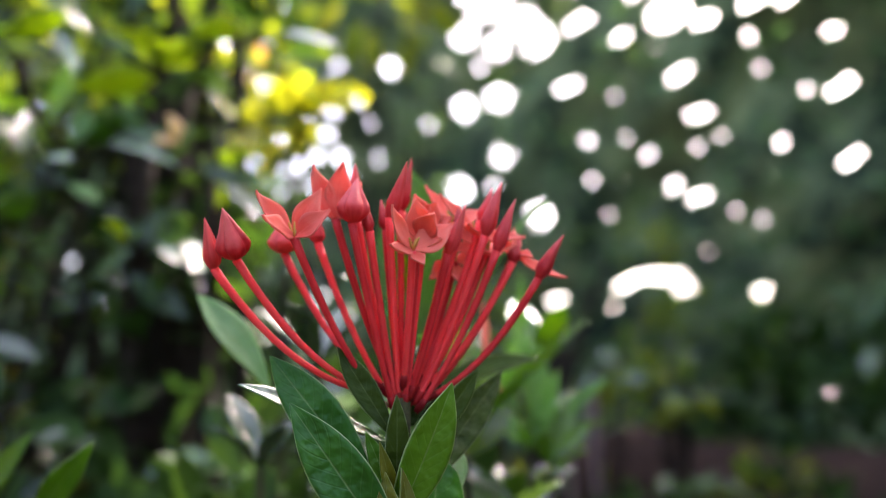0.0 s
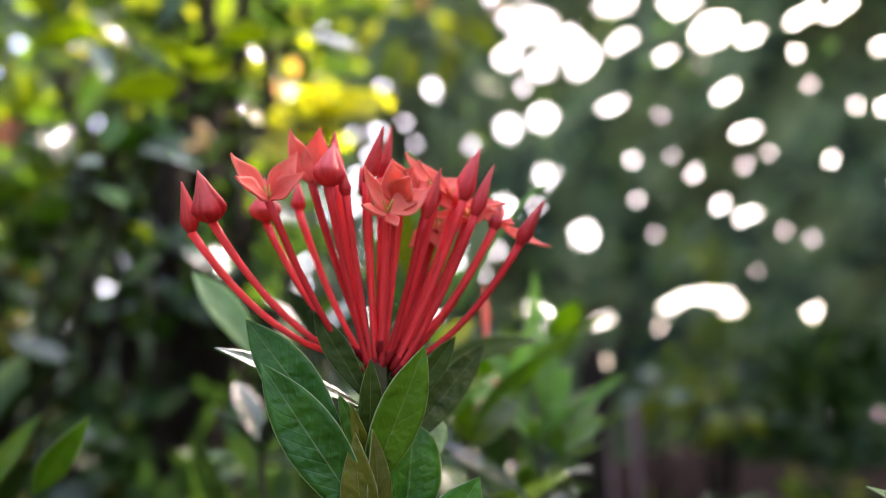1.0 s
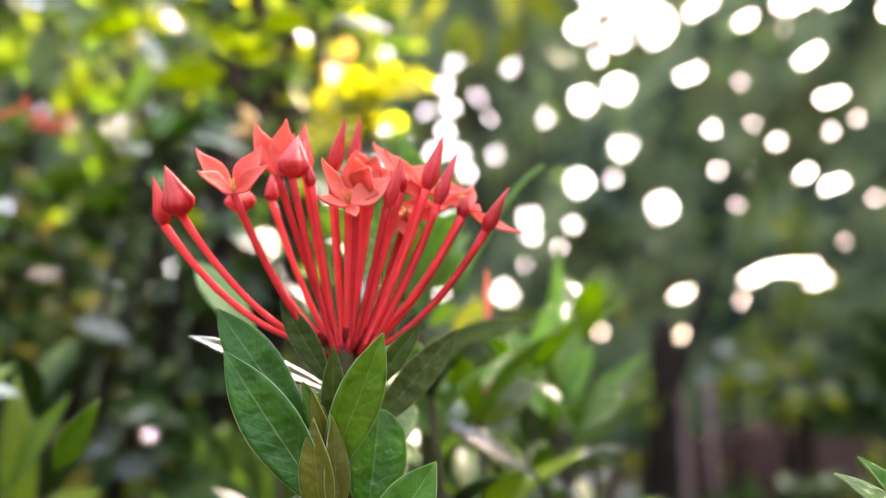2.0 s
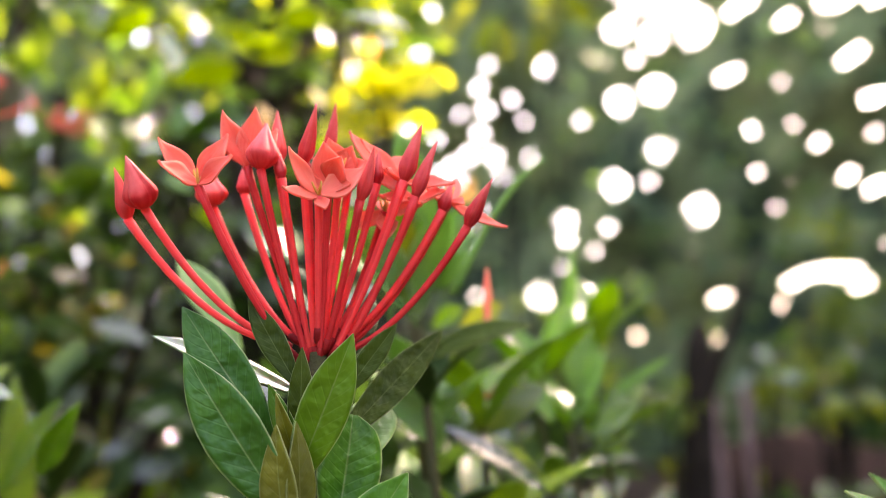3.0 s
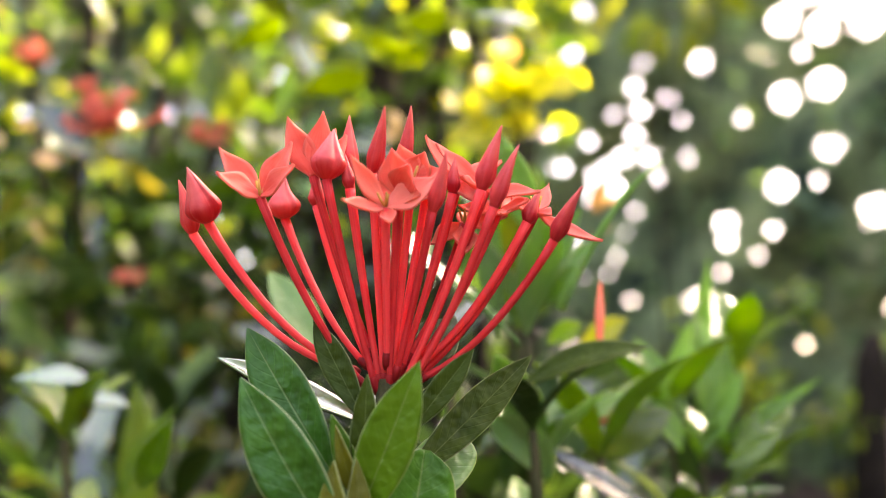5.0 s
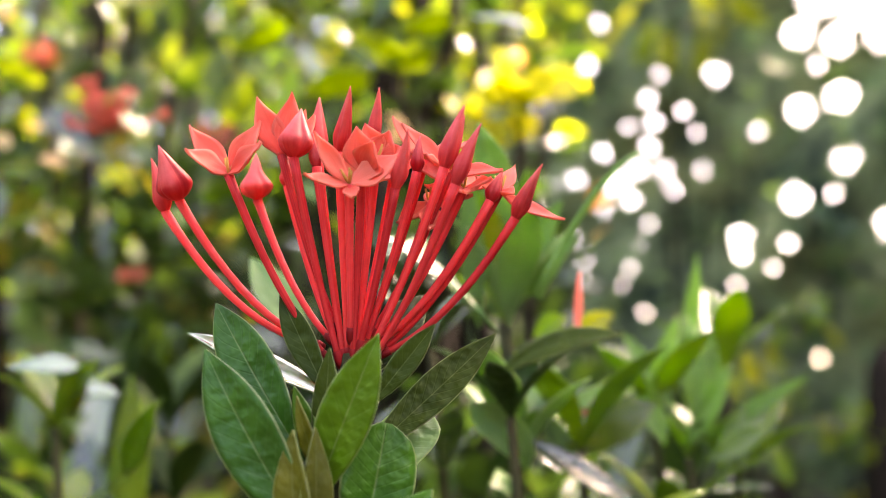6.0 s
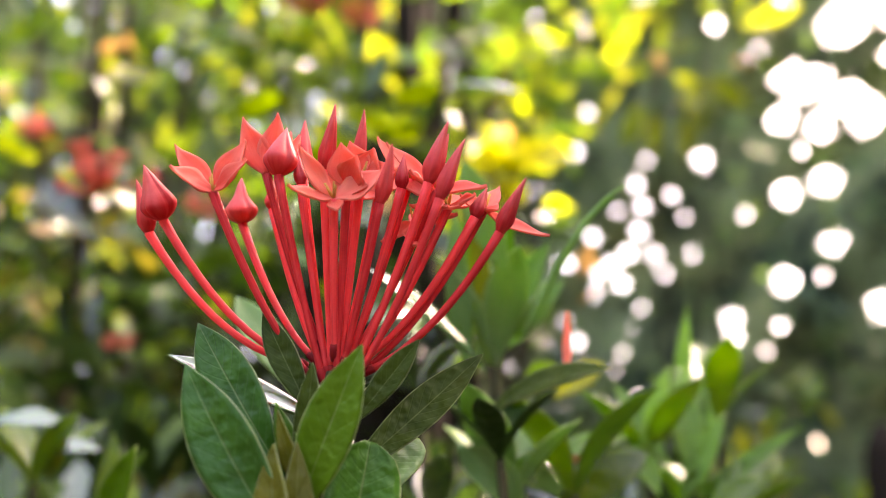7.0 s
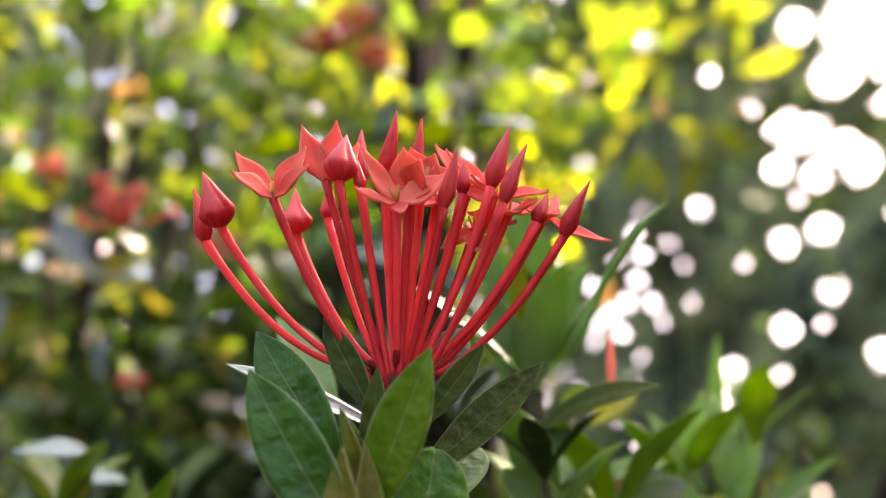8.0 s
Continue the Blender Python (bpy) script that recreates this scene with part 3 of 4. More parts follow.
GAPS_HIGH = [(3.0, 23.0, 0.9), (1.5, 25.5, 1.3), (5.0, 26.0, 0.6), (2.0, 28.5, 1.1), (4.5, 29.0, 0.5), (6.5, 24.5, 0.4), (8.0, 22.0, 0.35), (8.5, 26.0, 0.3), (0.0, 23.5, 0.9), (-2.0, 26.0, 1.2), (10.5, 24.0, 0.25), (53.5, 24.5, 0.9), (54.0, 27.0, 0.7), (50.5, 27.3, 0.5)]


def out_at(az, el, r):
    a, e = radians(az), radians(el)
    return LOOKOUT + Vector((-math.sin(a) * math.cos(e), math.cos(a) * math.cos(e), math.sin(e))) * r


rng = random.Random(11)
# Made-up sky gaps at random; they stand in for leaf glints.
chance = [(rng.uniform(18, 60), rng.uniform(1, 30), rng.choice((0.09, 0.12, 0.16, 0.24))) for _ in range(210)]
def broken(rows):
    """A wide gap is crossed by twigs and leaves: a short slanting row of small ones."""
    out = []
    for a, e, s in rows:
        if 0.3 <= s < 0.7:
            out += [(a - 0.85 * s * k + 0.10 * math.sin(a * 7 + k), e + 0.36 * s * k + 0.10 * math.cos(e * 9 + k), 0.21) for k in (-1, 0, 1)]
        else:
            out.append((a, e, s))
    return out


GAPS_RIGHT, GAPS_RIGHT_LOW = broken(GAPS_RIGHT), broken(GAPS_RIGHT_LOW)
gaps = np.array([(a, e, s) for rows in (GAPS_RIGHT, GAPS_RIGHT_LOW, GAPS_MIDDLE, GAPS_HIGH, chance) for a, e, s in rows])
az_line = np.concatenate([np.arange(-95, -23, 1.5), np.arange(-23, 62, 0.13), np.arange(62, 97, 1.5)])
el_line = np.concatenate([np.arange(-9, 33, 0.13), np.arange(33, 37, 0.7)])
AZ, EL = np.meshgrid(az_line, el_line)
open_sky = np.zeros(AZ.shape, bool)
ruffle = 0.25 * np.sin(AZ * 9.1 + 3 * np.sin(EL * 5.3)) + 0.2 * np.sin(EL * 11.7 + 2 * np.cos(AZ * 6.1))
for a, e, s in gaps[:len(GAPS_RIGHT) + len(GAPS_RIGHT_LOW)]:
    east, high = (a - AZ) * math.cos(radians(e)), EL - e
    long = 1.3 if s > 0.18 else 1.0
    open_sky |= np.hypot((0.92 * east + 0.39 * high) / long, (0.92 * high - 0.39 * east) * long) < s * (0.9 + ruffle)
for a, e, s in gaps[len(GAPS_RIGHT) + len(GAPS_RIGHT_LOW):]:
    open_sky |= np.hypot((AZ - a) * math.cos(radians(e)), EL - e) < s * (1 + ruffle)
rad = FAR + 0.15 * np.sin(AZ * 0.31) * np.cos(EL * 0.4) + 0.06 * np.sin(AZ * 0.8 + EL * 0.7)
ra, re = np.radians(AZ), np.radians(EL)
px, py, pz = LOOKOUT.x - np.sin(ra) * np.cos(re) * rad, LOOKOUT.y + np.cos(ra) * np.cos(re) * rad, LOOKOUT.z + np.sin(re) * rad
idx = np.arange(AZ.size).reshape(AZ.shape)
quads = np.stack([idx[:-1, :-1], idx[:-1, 1:], idx[1:, 1:], idx[1:, :-1]], -1)[~open_sky[:-1, :-1]]
me = bpy.data.meshes.new("far_thicket")
me.from_pydata(np.stack([px.ravel(), py.ravel(), pz.ravel()], 1).tolist(), [], quads.tolist())
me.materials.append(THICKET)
smooth(me)
thicket = tagged(new("far_thicket", me), "dark distant thicket, haze lifted into its paler colours, with small bright gaps of sky", "foliage", kind="stuff")


def scatter_leaves(name, places, length, material, rng, parent=None, label="", slim=0.42, droop=0.0, lift=0.6):
    """Many leaves in one mesh: each a folded six-sided blade at its place."""
    verts, faces = [], []
    for c, out in places:
        size = length * rng.uniform(0.65, 1.3)
        d = Vector((rng.gauss(0, 1), rng.gauss(0, 1), rng.gauss(0, 0.7))) + Vector(out) * 0.9
        d.z -= droop
        d.normalize()
        n = (Vector((rng.gauss(0, 0.5), rng.gauss(0, 0.5), lift)) + Vector(out) * 0.5)
        n = (n - d * n.dot(d)).normalized()
        side = d.cross(n) * (size * slim * 0.5)
        c = Vector(c)
        b = len(verts)
        deep = n * (size * 0.05)
        verts += [c, c + d * size * 0.35 + side * 0.85 + deep, c + d * size * 0.65 + side * 0.95 + deep, c + d * size,
                  c + d * size * 0.65 - side * 0.95 + deep, c + d * size * 0.35 - side * 0.85 + deep, c + d * size * 0.35, c + d * size * 0.65]
        faces += [(b, b + 1, b + 6), (b + 6, b + 1, b + 2, b + 7), (b + 7, b + 2, b + 3), (b, b + 6, b + 5), (b + 6, b + 7, b + 4, b + 5), (b + 7, b + 3, b + 4)]
    me = bpy.data.meshes.new(name)
    me.from_pydata([tuple(v) for v in verts], [], faces)
    smooth(me)
    me.materials.append(material)
    ob = new(name, me)
    if parent is not None:
        ob.parent = parent
        ob.matrix_parent_inverse = parent.matrix_world.inverted()
    return tagged(ob, label)


rng = random.Random(4)
places = []
while len(places) < 8500:
    a, e = rng.uniform(-90, 95), rng.uniform(-9, 38)
    if np.min(np.hypot((gaps[:, 0] - a), gaps[:, 1] - e) - gaps[:, 2]) < 0.9:
        continue
    p = out_at(a, e, FAR - rng.uniform(0.05, 0.5))
    places.append((p, (LOOKOUT - p).normalized()))
for k in range(7000):
    a, e = rng.uniform(-95, 97), rng.uniform(-9, 38)
    if np.min(np.hypot((gaps[:, 0] - a), gaps[:, 1] - e) - gaps[:, 2]) > 1.6:
        p = out_at(a, e, FAR + rng.uniform(0.1, 0.5))
        places.append((p, (p - LOOKOUT).normalized()))
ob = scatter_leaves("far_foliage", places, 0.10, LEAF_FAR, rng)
tagged(ob, "dark green leaves of the distant thicket", "foliage", kind="stuff")


# unseen leaves, added to close the place behind the camera and shape reflections
rng = random.Random(17)
places = []
while len(places) < 5200:
    a, e = rng.uniform(95, 265), rng.uniform(-8, 44)
    if e > 24 + 15 * noise.noise(Vector((a * 0.05, 2.0, 0))) + 6 * noise.noise(Vector((a * 0.3, 5.0, 0))):
        continue
    p = out_at(a, e, 4.4 + rng.uniform(-0.4, 0.4))
    places.append((p, (LOOKOUT - p).normalized()))
ob = scatter_leaves("garden_foliage", places, 0.26, LEAF_FAR, rng, slim=0.6)
tagged(ob, "leafy green ring, unseen, added to close the place and shape reflections", "foliage", kind="stuff")


# an unseen tree, added beside the thicket so that its crown shades the flower
tree = thing("shade_tree", (2.1, 1.7, 0), "leafy tree added out of view to shade the flower", "tree")
CROWN = Vector((0.70, 1.72, 2.15))
bm = bmesh.new()
sweep(bm, bezier((2.1, 1.7, -0.1), (2.05, 1.7, 1.2), (1.9, 1.7, 2.6), 8), [0.11, 0.10, 0.09, 0.085, 0.08, 0.07, 0.06, 0.04], 12)
part("trunk", bm, BARK, tree)
bm = bmesh.new()
sweep(bm, bezier((2.02, 1.7, 1.5), (1.5, 1.7, 2.2), CROWN, 9), [0.05, 0.045, 0.04, 0.035, 0.03, 0.025, 0.02, 0.014, 0.006], 10)
part("limb", bm, BARK, tree)
rng = random.Random(23)
places = []
while len(places) < 320:
    v = Vector((rng.gauss(0, 1), rng.gauss(0, 1), rng.gauss(0, 1))).normalized() * rng.uniform(0.1, 1) ** 0.4
    p = CROWN + Vector((v.x * 0.38, v.y * 0.34, v.z * 0.2))
    if noise.noise(p * 6) > -0.18:
        places.append((p, v))
for k in range(260):
    places.append((Vector((1.9, 1.7, 2.6)) + Vector((rng.gauss(0, 0.4), rng.gauss(0, 0.35), rng.gauss(0, 0.3))), (0, 0, 1)))
scatter_leaves("crown", places, 0.11, LEAF_MID, rng, tree, slim=0.55)["kind"] = "stuff"


# ---- the hedge of flowering shrubs ----
def shrub(name, foot, middle, size, count, mix, seed, label, leaf_len=0.05, group="hedge shrubs", wood=1.0):
    rng = random.Random(seed)
    ob = thing(name, foot, label, "shrub", group)
    foot, middle = Vector(foot), Vector(middle)
    for k in range(5):
        a = math.tau * k / 5 + seed
        top = middle + Vector((math.cos(a) * size[0] * 0.5, math.sin(a) * size[1] * 0.5, size[2] * rng.uniform(0.1, 0.6)))
        bm = bmesh.new()
        sweep(bm, bezier(foot - Vector((0, 0, 0.03)), (foot + top) / 2 + Vector((rng.gauss(0, 0.03), rng.gauss(0, 0.03), 0.05)), top, 8), [wood * r for r in (0.011, 0.01, 0.009, 0.008, 0.007, 0.006, 0.005, 0.003)], 8)
        part("branch", bm, BARK, ob)
    spots = [[] for _ in mix]
    k = 0
    while k < count:
        v = Vector((rng.gauss(0, 1), rng.gauss(0, 1), rng.gauss(0, 1))).normalized() * rng.uniform(0.35, 1.0) ** 0.5
        p = middle + Vector((v.x * size[0], v.y * size[1], v.z * size[2]))
        if noise.noise(p * 8) < -0.08 or p.z < 0.03:
            continue
        k += 1
        spots[min(int((noise.noise(p * 5 + Vector((7, 3, seed))) + 0.5 + rng.gauss(0, 0.12)) * len(mix)) % len(mix), len(mix) - 1)].append((p, v.normalized()))
    glint = []
    for chosen in spots:
        glint += chosen[::7]
        del chosen[::7]
    for chosen, material in list(zip(spots, mix)) + [(glint, LEAF_GLINT)]:
        if chosen:
            scatter_leaves("foliage", chosen, leaf_len, material, rng, ob)["kind"] = "stuff"
    return ob


def flower_cluster(parent, place, size, seed):
    """A far flower head: a dome of red florets."""
    rng = random.Random(seed)
    c = Vector(place)
    bm = bmesh.new()
    lean = Vector((rng.gauss(0, 0.5), rng.gauss(0, 0.5), 0.2))
    for k in range(20):
        d = (Vector((rng.gauss(0, 0.9), rng.gauss(0, 0.9), rng.uniform(-0.2, 1.0))) + lean).normalized()
        e = c + d * size * rng.uniform(0.55, 1.5)
        sweep(bm, [c, c + (e - c) * 0.6 + Vector((0, 0, -0.002)), e], [0.0006, 0.0007, 0.0009], 5)
        for q in range(4):
            a = math.tau * q / 4 + k
            o = d.orthogonal().normalized()
            o = (o * math.cos(a) + d.cross(o) * math.sin(a))
            blade(bm, e, e + (o + d * 0.3) * size * 0.30, size * 0.12, d, PETAL_FORM, rows=3, cols=2)
    part("flower_head", bm, RED_FAR, parent, "faded red domed flower head")


hedge = []
# Dark and shady mixes paint hedge shade, sunny ones sunlight, by leaf colour.
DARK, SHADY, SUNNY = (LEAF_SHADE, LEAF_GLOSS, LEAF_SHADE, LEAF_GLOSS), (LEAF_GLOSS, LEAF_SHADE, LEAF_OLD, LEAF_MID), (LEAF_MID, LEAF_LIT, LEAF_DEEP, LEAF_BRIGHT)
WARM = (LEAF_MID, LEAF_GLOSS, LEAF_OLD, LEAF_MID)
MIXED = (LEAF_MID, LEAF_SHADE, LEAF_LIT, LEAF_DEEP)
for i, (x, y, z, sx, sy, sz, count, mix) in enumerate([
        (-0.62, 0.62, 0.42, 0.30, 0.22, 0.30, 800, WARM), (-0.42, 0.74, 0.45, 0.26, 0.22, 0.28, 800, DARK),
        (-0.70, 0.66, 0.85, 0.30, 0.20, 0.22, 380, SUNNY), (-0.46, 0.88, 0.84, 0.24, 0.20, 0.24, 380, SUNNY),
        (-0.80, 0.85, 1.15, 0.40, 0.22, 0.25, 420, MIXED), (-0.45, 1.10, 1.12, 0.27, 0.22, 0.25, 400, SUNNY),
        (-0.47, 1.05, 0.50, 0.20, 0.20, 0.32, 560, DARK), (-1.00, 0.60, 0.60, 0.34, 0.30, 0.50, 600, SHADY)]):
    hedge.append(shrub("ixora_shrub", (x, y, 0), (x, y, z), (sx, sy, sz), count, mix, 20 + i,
                       "dense ixora shrub with sunlight put into its yellow-green leaf colour" if mix in (SUNNY, MIXED) else "dense ixora shrub with green and olive leaves" if mix is WARM else "dense ixora shrub with shade put into its dark glossy leaf colour"))
shrub("ixora_shrub", (-0.09, 0.46, 0), (-0.09, 0.46, 0.34), (0.13, 0.10, 0.17), 330, (LEAF_GLOSS, LEAF_SHADE), 41, "low ixora shrub with shade put into its dark glossy leaf colour", 0.042)
# Added shrub whose leaf colour supplies the shade behind the flower.
shrub("ixora_shrub", (-0.05, 0.50, 0), (-0.05, 0.50, 0.36), (0.07, 0.06, 0.14), 240, (LEAF_SHADE,), 42, "low ixora shrub with shade put into its dark glossy leaf colour", 0.042)
shrub("ixora_shrub", (-0.30, 0.42, 0), (-0.30, 0.42, 0.34), (0.12, 0.10, 0.16), 260, (LEAF_GLOSS, LEAF_MID, LEAF_OLD), 43, "low ixora shrub with shade put into its dark glossy leaf colour", 0.042)
# Garden plants with patches of sunlight painted as yellow-green leaf colour.
shrub("garden_plant", (0.38, 1.70, 0), (0.38, 1.70, 0.22), (0.08, 0.06, 0.10), 70, (LEAF_LIT,), 44, "low yellow-green garden plant, sunlight in its leaf colour", 0.05, "")
shrub("garden_plant", (0.22, 1.80, 0), (0.22, 1.80, 0.42), (0.07, 0.06, 0.06), 40, (LEAF_LIT,), 45, "sparse yellow-green garden plant, sunlight in its leaf colour", 0.05, "")
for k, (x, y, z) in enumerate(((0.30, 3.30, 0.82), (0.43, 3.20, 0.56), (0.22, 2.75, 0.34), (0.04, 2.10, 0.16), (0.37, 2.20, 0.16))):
    shrub("garden_plant", (x, y, 0), (x, y, z), (0.12, 0.06, 0.08), 60, (LEAF_LIT,), 50 + k, "sparse yellow-green garden plant, sunlight in its leaf colour", 0.07, "", 0.4)
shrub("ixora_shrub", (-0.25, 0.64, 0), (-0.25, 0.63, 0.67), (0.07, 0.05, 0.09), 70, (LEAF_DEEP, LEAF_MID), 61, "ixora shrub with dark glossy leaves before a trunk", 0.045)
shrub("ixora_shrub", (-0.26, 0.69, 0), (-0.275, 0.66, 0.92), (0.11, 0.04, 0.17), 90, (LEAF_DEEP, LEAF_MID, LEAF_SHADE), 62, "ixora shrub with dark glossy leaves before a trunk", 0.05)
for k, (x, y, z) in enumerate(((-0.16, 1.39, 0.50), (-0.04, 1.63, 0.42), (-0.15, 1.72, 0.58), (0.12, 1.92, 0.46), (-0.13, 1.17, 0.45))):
    shrub("garden_plant", (x, y, 0), (x, y, z), (0.06, 0.04, 0.045), 22, (LEAF_LIT, LEAF_MID), 70 + k, "small yellow-green garden plant, dappled light in its leaf colour", 0.045, "", 0.4)
# Two shrubs added for the dark at lower right; leaf colour paints that shade.
shrub("shade_shrub", (0.30, 1.62, 0), (0.30, 1.62, 0.13), (0.45, 0.10, 0.14), 420, (LEAF_SHADE, LEAF_SHADE, LEAF_DEEP), 47, "low dark shrub added before an earth bank, shade in its leaf colour", 0.06, "", 0.5)
shrub("shade_shrub", (0.85, 2.75, 0), (0.80, 2.75, 0.18), (0.68, 0.20, 0.38), 1100, (LEAF_SHADE, LEAF_SHADE, LEAF_DEEP), 48, "dark shrub added under the thicket, deep shade in its leaf colour", 0.09, "", 0.6)
shrub("ixora_shrub", (-0.52, 0.60, 0), (-0.3141, 0.6844, 0.7801), (0.07, 0.05, 0.035), 16, (LEAF_LIT,), 63, "ixora shrub with broad yellow-green leaves, sunlight in their colour", 0.075, wood=0.5)
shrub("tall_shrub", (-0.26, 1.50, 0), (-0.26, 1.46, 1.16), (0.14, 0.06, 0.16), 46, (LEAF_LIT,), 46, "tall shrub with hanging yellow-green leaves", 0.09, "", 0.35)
for k, (owner, place, size) in enumerate([
        (0, (-0.2650, 0.3570, 0.6350), 0.018), (2, (-0.4114, 0.4168, 0.7076), 0.011), (3, (-0.2393, 0.4824, 0.7791), 0.016),
        (3, (-0.2318, 0.4989, 0.8051), 0.018), (3, (-0.2343, 0.5306, 0.7952), 0.014), (3, (-0.2772, 0.8072, 0.9619), 0.020),
        (0, (-0.3339, 0.4362, 0.5680), 0.007), (0, (-0.3453, 0.5073, 0.6666), 0.013)]):
    flower_cluster(hedge[owner], place, size, k)
rng = random.Random(9)
# Sunlight through these leaves is put into their yellow base colour.
yl = thing("yellow_shrub", (-0.16, 0.62, 0), "shrub with bright yellow leaves, sun glow put into their colour", "shrub")
bm = bmesh.new()
sweep(bm, bezier((-0.16, 0.62, -0.02), (-0.19, 0.64, 0.4), (-0.157, 0.605, 0.694), 8), [0.006, 0.006, 0.005, 0.004, 0.004, 0.003, 0.003, 0.002], 8)
part("branch", bm, BARK, yl)
for place, spread, count in (((-0.157, 0.585, 0.693), 0.017, 30), ((-0.166, 0.590, 0.668), 0.010, 16)):
    spots = [(Vector(place) + Vector((rng.gauss(0, spread), rng.gauss(0, 0.008), rng.gauss(0, 0.004))), (0.5, -0.6, 0.3)) for _ in range(count)]
    scatter_leaves("foliage", spots, 0.026, LEAF_YELLOW, rng, yl, slim=0.7)["kind"] = "stuff"

# dark trunk in the hedge
tr = thing("tree_trunk", (-0.31, 0.74, 0), "slim dark tree trunk behind the hedge", "tree")
bm = bmesh.new()
sweep(bm, [(-0.31, 0.74, -0.05), (-0.315, 0.735, 0.4), (-0.305, 0.73, 0.75), (-0.315, 0.73, 1.0), (-0.285, 0.74, 1.6)], [0.022, 0.021, 0.019, 0.017, 0.013], 14)
part("trunk", bm, BARK, tr)
for a, b, c in (((-0.31, 0.735, 0.62), (-0.27, 0.72, 0.72), (-0.20, 0.72, 0.84)), ((-0.308, 0.73, 0.80), (-0.36, 0.72, 0.88), (-0.42, 0.74, 0.98))):
    bm = bmesh.new()
    sweep(bm, bezier(a, b, c, 7), [0.009, 0.008, 0.007, 0.006, 0.005, 0.004, 0.002], 8)
    part("limb", bm, BARK, tr)

# ---- the neighbour shoots close behind ----
def side_shoot(foot, top, whorls, leaf_len, seed, material, label, spread=0.8):
    rng = random.Random(seed)
    ob = thing("ixora_shoot", foot, label, "shrub", "shoots close behind the flower")
    foot, top = Vector(foot), Vector(top)
    line = bezier(foot - Vector((0, 0, 0.02)), (foot + top) / 2 + Vector((0.02, 0.01, 0)), top, 14)
    bm = bmesh.new()
    sweep(bm, line, [0.004 - 0.0002 * i for i in range(14)], 8)
    part("stem", bm, TWIG, ob)
    for w in range(whorls):
        c = line[13 - w] if w < 12 else line[1]
        for q in range(4):
            a = math.tau * q / 4 + w * 0.8 + seed
            up = 0.75 - 0.12 * w
            d = Vector((math.cos(a) * spread, math.sin(a) * spread, up + rng.uniform(-0.15, 0.15))).normalized()
            size = leaf_len * rng.uniform(0.75, 1.15)
            leaf(c, c + d * size, size * 0.33, (-d.x * 0.5, -d.y * 0.5, 1), material, bend=0.06, parent=ob)
    return ob


side_shoot((0.02, 0.42, 0), (0.0, 0.375, 0.508), 4, 0.040, 1, LEAF_MID, "ixora shoot with glossy green leaves")
side_shoot((0.03, 0.45, 0), (0.015, 0.42, 0.522), 4, 0.042, 2, LEAF_MID, "ixora shoot with fresh green leaves")
side_shoot((-0.05, 0.34, 0), (-0.06, 0.32, 0.530), 6, 0.036, 3, LEAF_GLOSS, "ixora shoot with glossy dark leaves")
side_shoot((-0.03, 0.32, 0), (-0.022, 0.30, 0.538), 5, 0.042, 7, LEAF_PALE, "ixora shoot with upright grey-green leaves", 0.45)
side_shoot((-0.09, 0.31, 0), (-0.075, 0.30, 0.498), 6, 0.030, 4, LEAF_GLOSS, "ixora shoot with glossy dark leaves")
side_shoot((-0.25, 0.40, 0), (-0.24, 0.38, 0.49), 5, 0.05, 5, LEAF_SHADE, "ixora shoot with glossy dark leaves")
side_shoot((-0.02, 0.34, 0), (-0.008, 0.325, 0.500), 5, 0.042, 6, LEAF_MID, "ixora shoot with glossy dark leaves")


def lone(parent, base, tip, width, facing, material, label="", form=LEAF_FORM, bend=0.04):
    return leaf(base, tip, width, facing, material, label, form, bend=bend, parent=parent)


def sprig(foot, top, rows, label):
    """A branch before the hedge that carries single broad leaves on thin twigs."""
    ob = thing("ixora_branch", foot, label, "shrub", "branches before the hedge")
    bm = bmesh.new()
    f, t = Vector(foot), Vector(top)
    sweep(bm, bezier(f, f.lerp(t, 0.5) + Vector((0.01, 0.02, 0)), t, 8), [0.004, 0.004, 0.0035, 0.003, 0.003, 0.002, 0.002, 0.0015], 7)
    part("stem", bm, BARK, ob)
    for base, tip, width, material in rows:
        b = Vector(base)
        low = f.lerp(t, max(0.5, min(0.95, (b.z - 0.05) / t.z)))
        bm = bmesh.new()
        sweep(bm, bezier(low, low.lerp(b, 0.6) + Vector((0, 0.01, -0.01)), b, 5), [0.0012, 0.0011, 0.001, 0.0009, 0.0008], 5)
        part("twig", bm, BARK, ob)
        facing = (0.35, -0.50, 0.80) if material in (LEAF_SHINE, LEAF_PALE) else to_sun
        lone(ob, base, tip, width, facing, material, {LEAF_SHINE: "glossy leaf shining with reflected sky", LEAF_BRIGHT: "yellow-green leaf with sunlight in its colour"}.get(material, ""))


